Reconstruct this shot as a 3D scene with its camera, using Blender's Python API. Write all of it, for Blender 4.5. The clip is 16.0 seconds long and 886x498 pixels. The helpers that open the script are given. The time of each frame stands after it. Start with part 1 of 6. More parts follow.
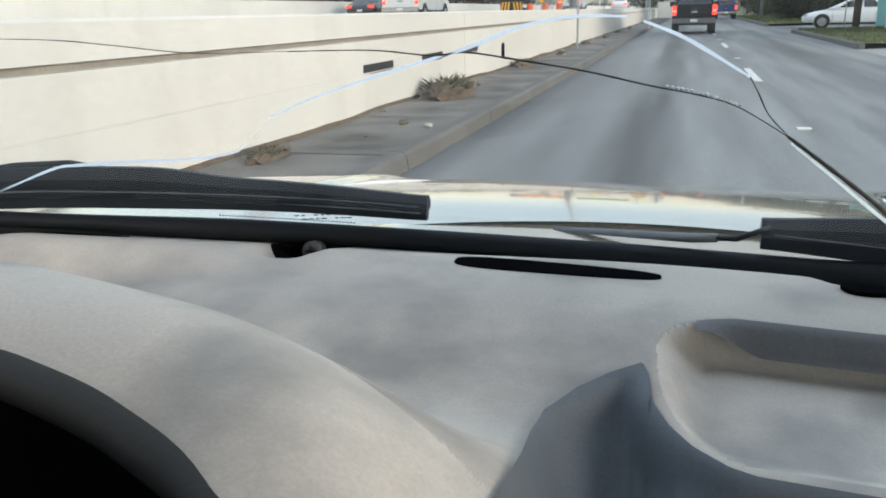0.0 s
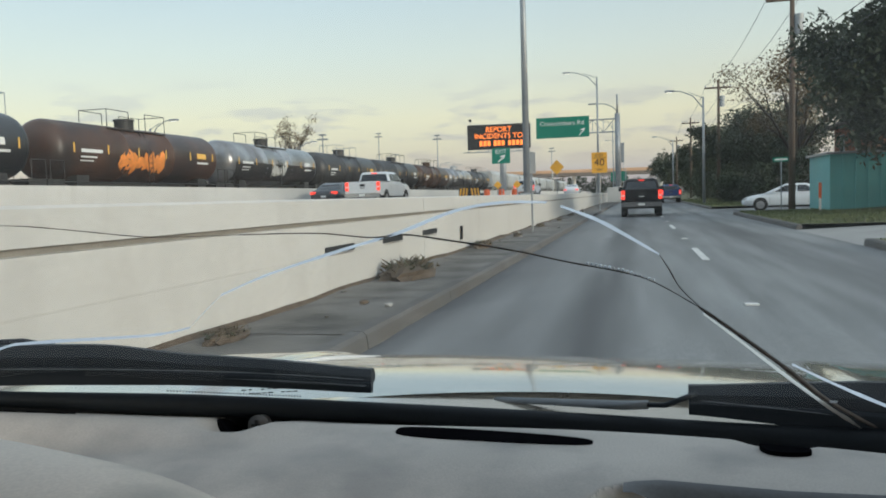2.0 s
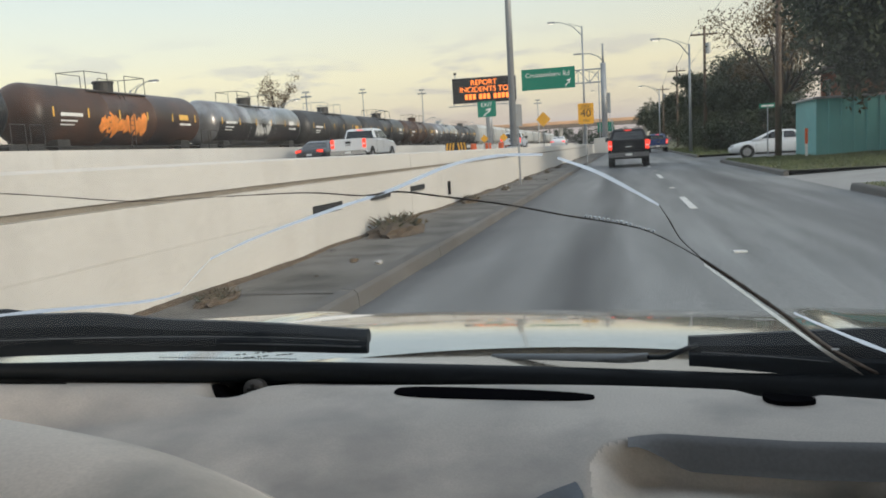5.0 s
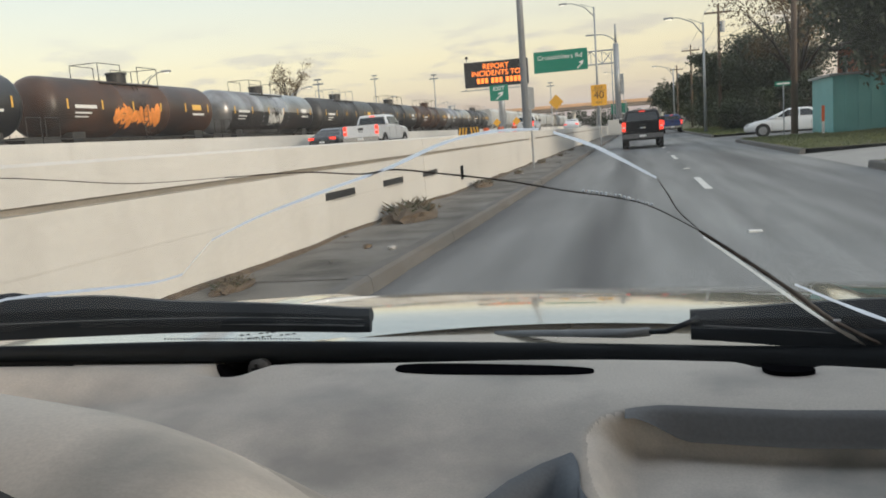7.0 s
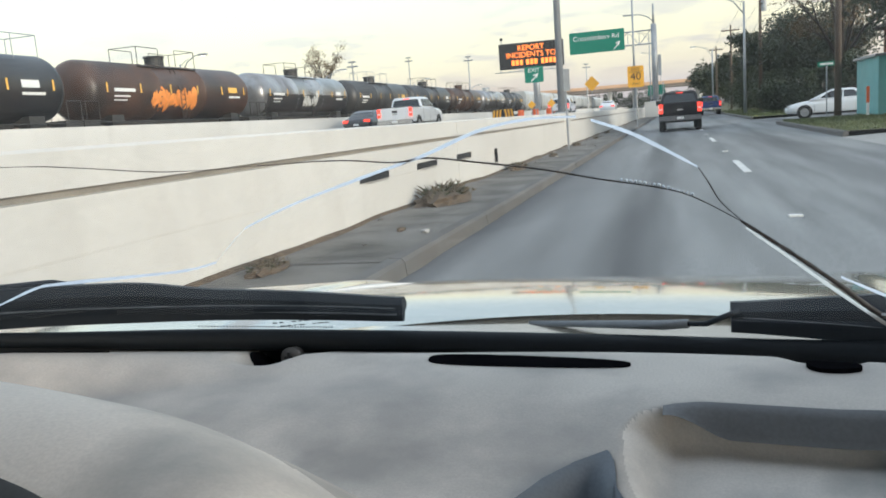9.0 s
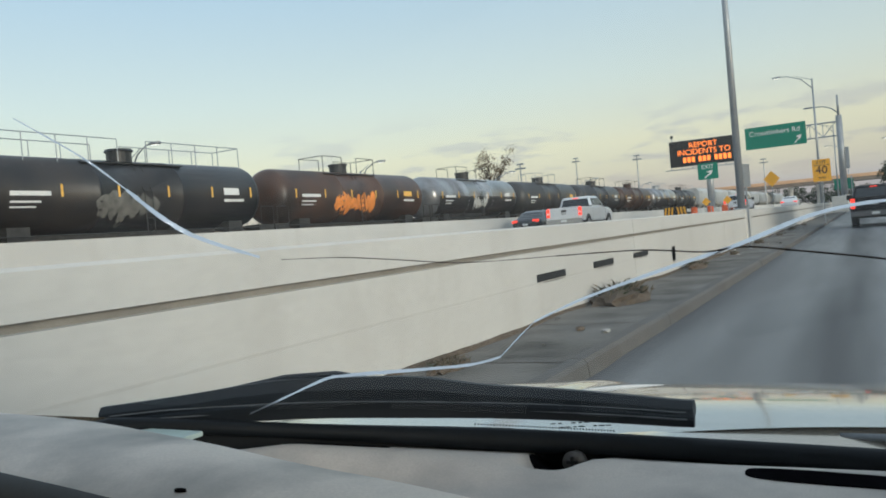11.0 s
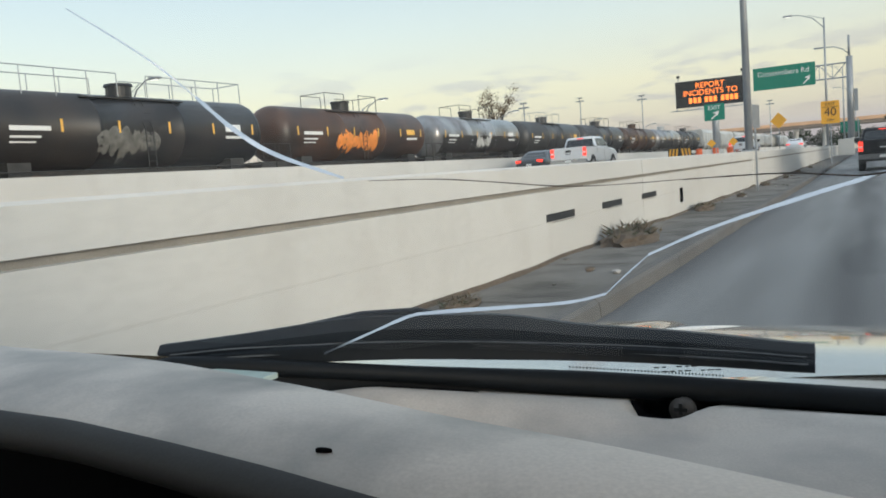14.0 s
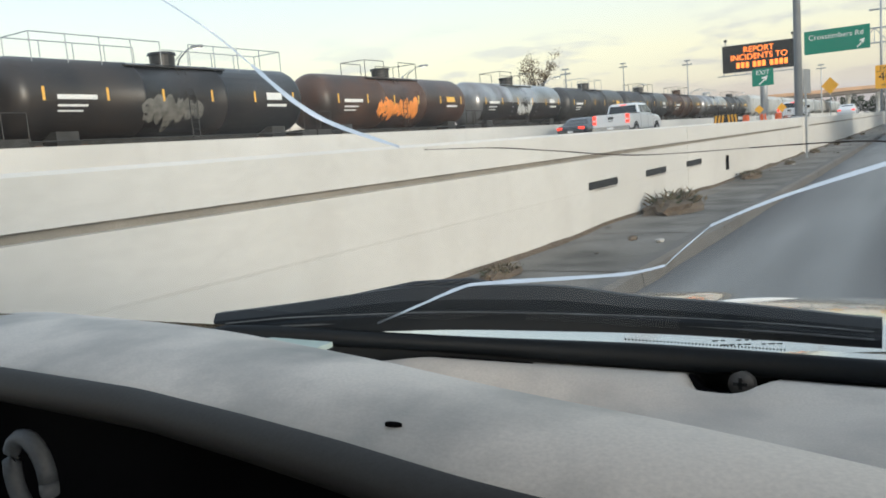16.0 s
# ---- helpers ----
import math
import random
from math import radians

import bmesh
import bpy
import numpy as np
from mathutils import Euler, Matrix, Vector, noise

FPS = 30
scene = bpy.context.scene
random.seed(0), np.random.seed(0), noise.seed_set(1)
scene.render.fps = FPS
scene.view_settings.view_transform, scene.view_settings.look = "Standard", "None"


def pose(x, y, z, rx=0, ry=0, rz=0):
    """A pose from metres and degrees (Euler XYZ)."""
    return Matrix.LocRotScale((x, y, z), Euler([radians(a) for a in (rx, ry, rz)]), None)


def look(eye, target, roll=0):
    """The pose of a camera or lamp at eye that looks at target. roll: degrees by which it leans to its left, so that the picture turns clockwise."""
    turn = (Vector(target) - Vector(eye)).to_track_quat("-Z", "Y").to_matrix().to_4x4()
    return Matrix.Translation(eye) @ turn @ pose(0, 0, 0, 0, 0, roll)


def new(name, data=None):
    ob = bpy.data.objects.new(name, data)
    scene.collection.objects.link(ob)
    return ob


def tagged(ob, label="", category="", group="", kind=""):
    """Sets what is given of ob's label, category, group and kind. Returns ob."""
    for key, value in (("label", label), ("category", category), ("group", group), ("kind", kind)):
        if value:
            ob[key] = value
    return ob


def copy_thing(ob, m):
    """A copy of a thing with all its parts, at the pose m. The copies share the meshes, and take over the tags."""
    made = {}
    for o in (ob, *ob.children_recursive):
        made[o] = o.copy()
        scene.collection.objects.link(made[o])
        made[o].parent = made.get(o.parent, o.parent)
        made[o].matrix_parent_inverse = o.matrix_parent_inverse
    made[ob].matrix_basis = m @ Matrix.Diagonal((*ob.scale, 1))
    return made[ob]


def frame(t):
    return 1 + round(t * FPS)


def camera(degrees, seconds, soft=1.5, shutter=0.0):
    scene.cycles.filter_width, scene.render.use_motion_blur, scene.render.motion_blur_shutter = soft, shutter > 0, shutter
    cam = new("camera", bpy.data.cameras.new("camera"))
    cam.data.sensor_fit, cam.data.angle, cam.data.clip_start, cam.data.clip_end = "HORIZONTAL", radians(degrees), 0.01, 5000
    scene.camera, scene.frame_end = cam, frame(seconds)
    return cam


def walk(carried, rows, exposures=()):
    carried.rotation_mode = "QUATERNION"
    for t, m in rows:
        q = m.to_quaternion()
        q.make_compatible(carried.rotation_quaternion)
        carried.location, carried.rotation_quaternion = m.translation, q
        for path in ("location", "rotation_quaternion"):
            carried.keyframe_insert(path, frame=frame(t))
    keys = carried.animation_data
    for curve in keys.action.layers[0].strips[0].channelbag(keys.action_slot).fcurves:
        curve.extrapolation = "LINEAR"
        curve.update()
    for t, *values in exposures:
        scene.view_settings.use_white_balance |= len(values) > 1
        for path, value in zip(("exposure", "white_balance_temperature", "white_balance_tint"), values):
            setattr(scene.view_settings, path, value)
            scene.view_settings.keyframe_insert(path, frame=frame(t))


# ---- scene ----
cam = camera(59.1, 16.0, soft=1.8)
PATH = [
    (0, (0.014, -0.074, 1.246), (-0.552, 1.756, 0.67), -1.6),
    (0.5, (0.039, -0.066, 1.222), (-0.58, 1.752, 0.663), -3.7),
    (1, (0.041, -0.093, 1.251), (-0.503, 1.798, 0.892), -3.2),
    (1.5, (0.034, -0.132, 1.273), (-0.467, 1.796, 1.095), -2.3),
    (2, (0.048, -0.112, 1.247), (-0.435, 1.824, 1.117), -1.8),
    (2.5, (0.018, -0.115, 1.269), (-0.458, 1.82, 1.106), -1.0),
    (3, (0.025, -0.11, 1.262), (-0.436, 1.827, 1.068), -1.0),
    (3.5, (0.038, -0.107, 1.262), (-0.416, 1.83, 1.054), -1.4),
    (4, (0.019, -0.105, 1.263), (-0.429, 1.831, 1.037), -2.1),
    (6.5, (0.071, -0.081, 1.217), (-0.414, 1.842, 0.958), -4.4),
    (7, (0.053, -0.094, 1.238), (-0.442, 1.824, 0.959), -4.4),
    (7.5, (0.051, -0.09, 1.244), (-0.444, 1.82, 0.92), -4.2),
    (8, (0.05, -0.083, 1.241), (-0.459, 1.816, 0.87), -4.5),
    (8.5, (0.064, -0.074, 1.235), (-0.461, 1.819, 0.859), -4.7),
    (9, (0.05, -0.082, 1.243), (-0.529, 1.807, 0.927), -4.5),
    (9.5, (-0.021, -0.103, 1.283), (-0.681, 1.775, 1.088), -2.6),
    (10, (-0.006, -0.105, 1.271), (-0.755, 1.747, 1.187), -3.3),
    (12.5, (-0.22, -0.061, 1.227), (-1.354, 1.586, 1.188), -5.4),
    (13, (-0.212, -0.067, 1.25), (-1.296, 1.613, 1.172), -4.4),
    (13.5, (-0.206, -0.059, 1.242), (-1.236, 1.651, 1.125), -4.5),
    (14, (-0.201, -0.056, 1.234), (-1.167, 1.686, 1.052), -4.6),
    (14.5, (-0.197, -0.052, 1.228), (-1.166, 1.685, 1.022), -4.6),
    (15, (-0.204, -0.049, 1.225), (-1.199, 1.67, 0.985), -5.0),
    (15.5, (-0.217, -0.052, 1.233), (-1.244, 1.647, 0.988), -4.9),
    (16, (-0.217, -0.055, 1.236), (-1.271, 1.625, 0.981), -4.7),
]
walk(cam, [(t, look(eye, target, roll)) for t, eye, target, roll in PATH],
     [(0.0, 0.68, 5850, 7), (0.5, 0.66, 5850, 7), (1.0, 0.68, 5850, 7), (1.3, 0.62, 5850, 7), (1.7, 0.22, 5850, 5), (2.2, 0.02, 5750, 4), (3.0, 0.12, 5900, 5), (4.0, 0.12, 5950, 7),
      (6.5, 0.2, 6350, 10), (7.0, 0.2, 6350, 10), (7.5, 0.33, 6000, 8), (8.0, 0.48, 5800, 7), (9.2, 0.56, 5800, 7), (9.6, 0.3, 5900, 7), (10.0, 0.0, 5700, 3),
      (12.5, -0.08, 5650, 5), (13.2, -0.22, 5550, 5), (13.8, 0.12, 5750, 6), (14.5, 0.18, 5850, 7), (16.0, 0.38, 5850, 7)])

# ---- world and light: a low sun behind the car, a pale evening sky ahead ----
SUN_ELEV, SUN_TURN = radians(12), radians(116)
world = bpy.data.worlds.new("evening_sky")
scene.world = world
world.use_nodes = True
wn, wl = world.node_tree.nodes, world.node_tree.links
wn.clear()


def wnode(kind, **settings):
    n = wn.new(kind)
    for k, v in settings.items():
        n.inputs[k].default_value = v
    return n


sky = wnode("ShaderNodeTexSky")
sky.sky_type, sky.sun_disc, sky.sun_elevation, sky.sun_rotation = "NISHITA", False, SUN_ELEV, SUN_TURN
sky.air_density, sky.dust_density = 1.2, 1.5
coord = wnode("ShaderNodeTexCoord")
split = wnode("ShaderNodeSeparateXYZ")
wl.new(coord.outputs["Generated"], split.inputs[0])
ramp = wnode("ShaderNodeValToRGB")
for p, c in ((0.0, (0.46, 0.40, 0.44, 1)), (0.03, (0.60, 0.51, 0.54, 1)), (0.058, (0.80, 0.64, 0.50, 1)), (0.10, (1.0, 0.80, 0.52, 1)),
             (0.18, (0.90, 0.84, 0.68, 1)), (0.32, (0.66, 0.75, 0.79, 1)), (0.5, (0.84, 0.87, 0.89, 1))):
    e = ramp.color_ramp.elements.new(p) if p not in (0.0,) else ramp.color_ramp.elements[0]
    e.position, e.color = p, c
ramp.color_ramp.elements[-1].position = 1.0
ramp.color_ramp.elements[-1].color = (0.98, 1.0, 1.02, 1)
wl.new(split.outputs["Z"], ramp.inputs[0])
# thin cloud streaks low over the horizon
stretch = wnode("ShaderNodeMapping")
stretch.inputs["Scale"].default_value = (3.4, 3.4, 15.0)
wl.new(coord.outputs["Generated"], stretch.inputs["Vector"])
cloud = wnode("ShaderNodeTexNoise", Scale=2.4, Detail=7.0, Roughness=0.62)
wl.new(stretch.outputs[0], cloud.inputs["Vector"])
cut = wnode("ShaderNodeMapRange")
for k, v in (("From Min", 0.50), ("From Max", 0.60), ("To Min", 0.0), ("To Max", 0.85)):
    cut.inputs[k].default_value = v
wl.new(cloud.outputs["Fac"], cut.inputs["Value"])
band = wnode("ShaderNodeValToRGB")
band.color_ramp.elements[0].position, band.color_ramp.elements[0].color = 0.0, (1, 1, 1, 1)
band.color_ramp.elements[1].position, band.color_ramp.elements[1].color = 0.155, (0, 0, 0, 1)
e = band.color_ramp.elements.new(0.095)
e.color = (1, 1, 1, 1)
wl.new(split.outputs["Z"], band.inputs[0])
amount = wnode("ShaderNodeMath")
amount.operation = "MULTIPLY"
wl.new(cut.outputs[0], amount.inputs[0])
wl.new(band.outputs["Color"], amount.inputs[1])
clouds = wnode("ShaderNodeMix")
clouds.data_type = "RGBA"
wl.new(amount.outputs[0], clouds.inputs["Factor"])
wl.new(ramp.outputs["Color"], clouds.inputs[6])
clouds.inputs[7].default_value = (0.60, 0.47, 0.46, 1)
low = wnode("ShaderNodeBackground", Strength=0.66)
wl.new(clouds.outputs[2], low.inputs["Color"])
glow = wnode("ShaderNodeBackground", Strength=0.06)
wl.new(sky.outputs[0], glow.inputs["Color"])
both = wnode("ShaderNodeAddShader")
wl.new(low.outputs[0], both.inputs[0])
wl.new(glow.outputs[0], both.inputs[1])
wout = wnode("ShaderNodeOutputWorld")
wl.new(both.outputs[0], wout.inputs["Surface"])

sun = new("sun", bpy.data.lights.new("sun", "SUN"))
sun.data.energy, sun.data.angle, sun.data.color = 1.75, radians(18), (1.0, 0.86, 0.70)
# the sky's sun_rotation runs clockwise from +y
sun.matrix_world = look((0, 0, 40), Vector((0, 0, 40)) - Vector((math.sin(SUN_TURN) * math.cos(SUN_ELEV), math.cos(SUN_TURN) * math.cos(SUN_ELEV), math.sin(SUN_ELEV))))


# ---- materials ----
def mat(name, colour, rough=0.6, metal=0.0, vary=0.15, scale=8.0, fine=90.0, bump=0.0, coat=0.0, stain=None, stain_scale=1.2, stretch=None, spec=0.5, rnd=0.0):
    """A surface whose colour wanders at two scales, with optional stains, relief and clear coat."""
    m = bpy.data.materials.new(name)
    m.use_nodes = True
    n, l = m.node_tree.nodes, m.node_tree.links
    b = n["Principled BSDF"]
    b.inputs["Roughness"].default_value, b.inputs["Metallic"].default_value = rough, metal
    b.inputs["Coat Weight"].default_value, b.inputs["Coat Roughness"].default_value = coat, 0.06
    b.inputs["Specular IOR Level"].default_value = spec
    tc = n.new("ShaderNodeTexCoord")
    where = tc.outputs["Object"]
    if stretch:
        mp = n.new("ShaderNodeMapping")
        mp.inputs["Scale"].default_value = stretch
        l.new(where, mp.inputs["Vector"])
        where = mp.outputs[0]

    def wander(s, detail, lo, hi):
        t = n.new("ShaderNodeTexNoise")
        t.inputs["Scale"].default_value, t.inputs["Detail"].default_value = s, detail
        l.new(where, t.inputs["Vector"])
        r = n.new("ShaderNodeMapRange")
        for k, v in (("From Min", 0.3), ("From Max", 0.7), ("To Min", lo), ("To Max", hi)):
            r.inputs[k].default_value = v
        l.new(t.outputs["Fac"], r.inputs["Value"])
        return r.outputs[0], t.outputs["Fac"]

    def mixed(fac, a, bcol, mode="MIX"):
        x = n.new("ShaderNodeMix")
        x.data_type, x.blend_type = "RGBA", mode
        if isinstance(fac, float):
            x.inputs["Factor"].default_value = fac
        else:
            l.new(fac, x.inputs["Factor"])
        for sock, v in ((x.inputs[6], a), (x.inputs[7], bcol)):
            if isinstance(v, tuple):
                sock.default_value = (*v, 1) if len(v) == 3 else v
            else:
                l.new(v, sock)
        return x.outputs[2]

    f1, _ = wander(scale, 4.0, 1 - vary, 1 + vary)
    f2, raw = wander(fine, 3.0, 1 - vary * 0.7, 1 + vary * 0.7)
    mul = n.new("ShaderNodeMath")
    mul.operation = "MULTIPLY"
    l.new(f1, mul.inputs[0])
    l.new(f2, mul.inputs[1])
    value = mul.outputs[0]
    if rnd:
        oi = n.new("ShaderNodeObjectInfo")
        rr = n.new("ShaderNodeMapRange")
        rr.inputs["To Min"].default_value, rr.inputs["To Max"].default_value = 1 - rnd, 1 + rnd
        l.new(oi.outputs["Random"], rr.inputs["Value"])
        m2 = n.new("ShaderNodeMath")
        m2.operation = "MULTIPLY"
        l.new(value, m2.inputs[0])
        l.new(rr.outputs[0], m2.inputs[1])
        value = m2.outputs[0]
    scaled = n.new("ShaderNodeVectorMath")
    scaled.operation = "SCALE"
    scaled.inputs[0].default_value = colour[:3]
    l.new(value, scaled.inputs["Scale"])
    col = scaled.outputs[0]
    if stain:
        fs, _ = wander(stain_scale, 6.0, -0.55, 1.0)
        cl = n.new("ShaderNodeClamp")
        l.new(fs, cl.inputs["Value"])
        col = mixed(cl.outputs[0], col, stain)
    l.new(col, b.inputs["Base Color"])
    if bump:
        bn = n.new("ShaderNodeBump")
        bn.inputs["Strength"].default_value, bn.inputs["Distance"].default_value = bump, 0.01
        l.new(raw, bn.inputs["Height"])
        l.new(bn.outputs[0], b.inputs["Normal"])
    return m


def glow_mat(name, colour, strength):
    m = bpy.data.materials.new(name)
    m.use_nodes = True
    b = m.node_tree.nodes["Principled BSDF"]
    b.inputs["Base Color"].default_value = (*colour, 1)
    b.inputs["Emission Color"].default_value, b.inputs["Emission Strength"].default_value = (*colour, 1), strength
    return m


def pane_mat(name, tint, ior=1.45, rough=0.0, dust=0.0):
    """Thin clear glass: see-through, with a Fresnel gloss."""
    m = bpy.data.materials.new(name)
    m.use_nodes = True
    n, l = m.node_tree.nodes, m.node_tree.links
    n.clear()
    tr, gl, fr, mx, out = (n.new("ShaderNode" + k) for k in ("BsdfTransparent", "BsdfGlossy", "Fresnel", "MixShader", "OutputMaterial"))
    tr.inputs["Color"].default_value = (*tint, 1)
    gl.inputs["Roughness"].default_value, fr.inputs["IOR"].default_value = rough, ior
    l.new(fr.outputs[0], mx.inputs["Fac"])
    clear = tr.outputs[0]
    if dust:
        # a thin uneven film of dust that scatters daylight
        film, dm, nz, mr, tc = (n.new("ShaderNode" + k) for k in ("BsdfTranslucent", "MixShader", "TexNoise", "MapRange", "TexCoord"))
        nz.inputs["Scale"].default_value, nz.inputs["Detail"].default_value = 5.0, 5.0
        mr.inputs["From Min"].default_value, mr.inputs["From Max"].default_value = 0.35, 0.7
        mr.inputs["To Min"].default_value, mr.inputs["To Max"].default_value = dust * 0.5, dust * 1.6
        l.new(tc.outputs["Object"], nz.inputs["Vector"])
        l.new(nz.outputs["Fac"], mr.inputs["Value"])
        l.new(mr.outputs[0], dm.inputs["Fac"])
        l.new(tr.outputs[0], dm.inputs[1])
        l.new(film.outputs[0], dm.inputs[2])
        film.inputs["Color"].default_value = (0.9, 0.9, 0.9, 1)
        clear = dm.outputs[0]
    l.new(clear, mx.inputs[1])
    l.new(gl.outputs[0], mx.inputs[2])
    l.new(mx.outputs[0], out.inputs["Surface"])
    return m


def glint_mat(name, colour):
    """Broken glass: scatters the light that falls on it from both sides."""
    m = bpy.data.materials.new(name)
    m.use_nodes = True
    n, l = m.node_tree.nodes, m.node_tree.links
    n.clear()
    a, c, mx, out = (n.new("ShaderNode" + k) for k in ("BsdfTranslucent", "BsdfGlossy", "MixShader", "OutputMaterial"))
    a.inputs["Color"].default_value = c.inputs["Color"].default_value = (*colour, 1)
    c.inputs["Roughness"].default_value = 0.22
    mx.inputs["Fac"].default_value = 0.65
    l.new(a.outputs[0], mx.inputs[1])
    l.new(c.outputs[0], mx.inputs[2])
    l.new(mx.outputs[0], out.inputs["Surface"])
    return m


ASPHALT = mat("asphalt", (0.222, 0.225, 0.22), 0.85, vary=0.27, scale=1.3, fine=60, bump=0.35, stain=(0.115, 0.115, 0.117), stain_scale=0.25, stretch=(1.6, 0.12, 1))
def lane_stain(m, bands):
    """Oil and rubber darken the middle of each lane: bands of (centre x, half-width, depth)."""
    n, l = m.node_tree.nodes, m.node_tree.links
    b = n["Principled BSDF"]
    colour = b.inputs["Base Color"].links[0].from_socket
    tc, sp = n.new("ShaderNodeTexCoord"), n.new("ShaderNodeSeparateXYZ")
    l.new(tc.outputs["Object"], sp.inputs[0])
    mp, nz = n.new("ShaderNodeMapping"), n.new("ShaderNodeTexNoise")
    mp.inputs["Scale"].default_value = (1.5, 0.06, 1)
    nz.inputs["Scale"].default_value, nz.inputs["Detail"].default_value = 1.6, 5.0
    l.new(tc.outputs["Object"], mp.inputs[0])
    l.new(mp.outputs[0], nz.inputs["Vector"])
    for x, w, deep in bands:
        off, ab, mr, mu, mx = (n.new("ShaderNode" + k) for k in ("Math", "Math", "MapRange", "Math", "Mix"))
        off.operation, ab.operation, mu.operation, mx.data_type, mr.interpolation_type = "SUBTRACT", "ABSOLUTE", "MULTIPLY", "RGBA", "SMOOTHSTEP"
        off.inputs[1].default_value = x
        l.new(sp.outputs["X"], off.inputs[0])
        l.new(off.outputs[0], ab.inputs[0])
        l.new(ab.outputs[0], mr.inputs["Value"])
        mr.inputs["From Min"].default_value, mr.inputs["From Max"].default_value = w, w * 0.15
        mr.inputs["To Min"].default_value, mr.inputs["To Max"].default_value = 0.0, deep * 1.6
        l.new(mr.outputs[0], mu.inputs[0])
        l.new(nz.outputs["Fac"], mu.inputs[1])
        l.new(mu.outputs[0], mx.inputs["Factor"])
        l.new(colour, mx.inputs[6])
        mx.inputs[7].default_value = (0.045, 0.045, 0.047, 1)
        colour = mx.outputs[2]
    l.new(colour, b.inputs["Base Color"])


lane_stain(ASPHALT, ((-0.35, 0.55, 0.8), (2.9, 0.6, 0.4), (-2.05, 0.24, 0.45)))
FREEWAY = mat("freeway_concrete", (0.24, 0.24, 0.24), 0.85, vary=0.1, scale=0.5, fine=40, stretch=(1, 0.2, 1))
CONCRETE = mat("wall_concrete", (0.585, 0.572, 0.538), 0.8, vary=0.06, scale=0.6, fine=25, bump=0.08, stain=(0.515, 0.50, 0.468), stain_scale=0.5, stretch=(1, 0.35, 1))
def streaks(m, colour, amount):
    """Rain streaks running down a wall."""
    n, l = m.node_tree.nodes, m.node_tree.links
    b = n["Principled BSDF"]
    old = b.inputs["Base Color"].links[0].from_socket
    tc, mp, nz, mr, mx = (n.new("ShaderNode" + k) for k in ("TexCoord", "Mapping", "TexNoise", "MapRange", "Mix"))
    mp.inputs["Scale"].default_value = (1, 1.3, 0.35)
    nz.inputs["Scale"].default_value, nz.inputs["Detail"].default_value = 1.3, 7.0
    for k, v in (("From Min", 0.52), ("From Max", 0.75), ("To Min", 0.0), ("To Max", amount)):
        mr.inputs[k].default_value = v
    mx.data_type = "RGBA"
    mx.inputs[7].default_value = (*colour, 1)
    l.new(tc.outputs["Object"], mp.inputs[0])
    l.new(mp.outputs[0], nz.inputs["Vector"])
    l.new(nz.outputs["Fac"], mr.inputs["Value"])
    l.new(mr.outputs[0], mx.inputs["Factor"])
    l.new(old, mx.inputs[6])
    l.new(mx.outputs[2], b.inputs["Base Color"])


streaks(CONCRETE, (0.36, 0.34, 0.31), 0.26)
GROOVE = mat("groove_core", (0.26, 0.24, 0.21), 0.9, vary=0.15, scale=2)
KERB = mat("kerb_concrete", (0.118, 0.114, 0.108), 0.9, vary=0.2, scale=2, fine=60, bump=0.2, stain=(0.10, 0.09, 0.08), stain_scale=0.8)
STRIP = mat("dirty_strip", (0.122, 0.114, 0.100), 0.95, vary=0.38, scale=1.6, fine=40, bump=0.35, stain=(0.20, 0.191, 0.176), stain_scale=0.8, rnd=0.18)
DRY = mat("dry_stems", (0.11, 0.085, 0.05), 0.9, vary=0.35, scale=5)
DIRT = mat("dirt", (0.10, 0.075, 0.052), 1.0, vary=0.3, scale=9, fine=60, bump=0.4)
PAINT = mat("road_paint", (0.62, 0.61, 0.58), 0.7, vary=0.15, scale=3, fine=40)
GRASS = mat("grass", (0.105, 0.115, 0.055), 1.0, vary=0.3, scale=0.8, fine=30, bump=0.4, stain=(0.16, 0.14, 0.085), stain_scale=0.5)
BLADES = mat("grass_blades", (0.12, 0.14, 0.06), 0.9, vary=0.35, scale=3)
DRIVE = mat("driveway_concrete", (0.34, 0.33, 0.31), 0.9, vary=0.12, scale=0.8, fine=30)
GROUND = mat("far_ground", (0.12, 0.115, 0.09), 1.0, vary=0.25, scale=0.05, fine=2)
BALLAST = mat("ballast", (0.16, 0.14, 0.12), 1.0, vary=0.3, scale=2, fine=25, bump=0.4)
STEEL = mat("galvanised_steel", (0.34, 0.355, 0.37), 0.45, 0.4, vary=0.12, scale=2, fine=20)
DARK_STEEL = mat("dark_steel", (0.06, 0.058, 0.055), 0.6, 0.4, vary=0.25, scale=3)
RAIL_STEEL = mat("rail_steel", (0.16, 0.12, 0.10), 0.5, 0.7, vary=0.2)
WOOD = mat("pole_wood", (0.13, 0.095, 0.07), 0.9, vary=0.2, scale=3, stretch=(1, 1, 0.1))
GREEN = mat("sign_green", (0.012, 0.20, 0.13), 0.45, vary=0.06)
AMBER_SIGN = mat("sign_yellow", (0.80, 0.40, 0.03), 0.45, vary=0.06)
WHITE = mat("white_paint", (0.78, 0.78, 0.76), 0.5, vary=0.05)
BLACK = mat("black_paint", (0.02, 0.02, 0.02), 0.5, vary=0.2)
ORANGE = mat("orange_plastic", (0.75, 0.13, 0.03), 0.5, vary=0.1)
YELLOW = mat("yellow_reflector", (0.85, 0.50, 0.10), 0.35, vary=0.1)
LED = glow_mat("amber_led", (1.0, 0.22, 0.03), 1.6)
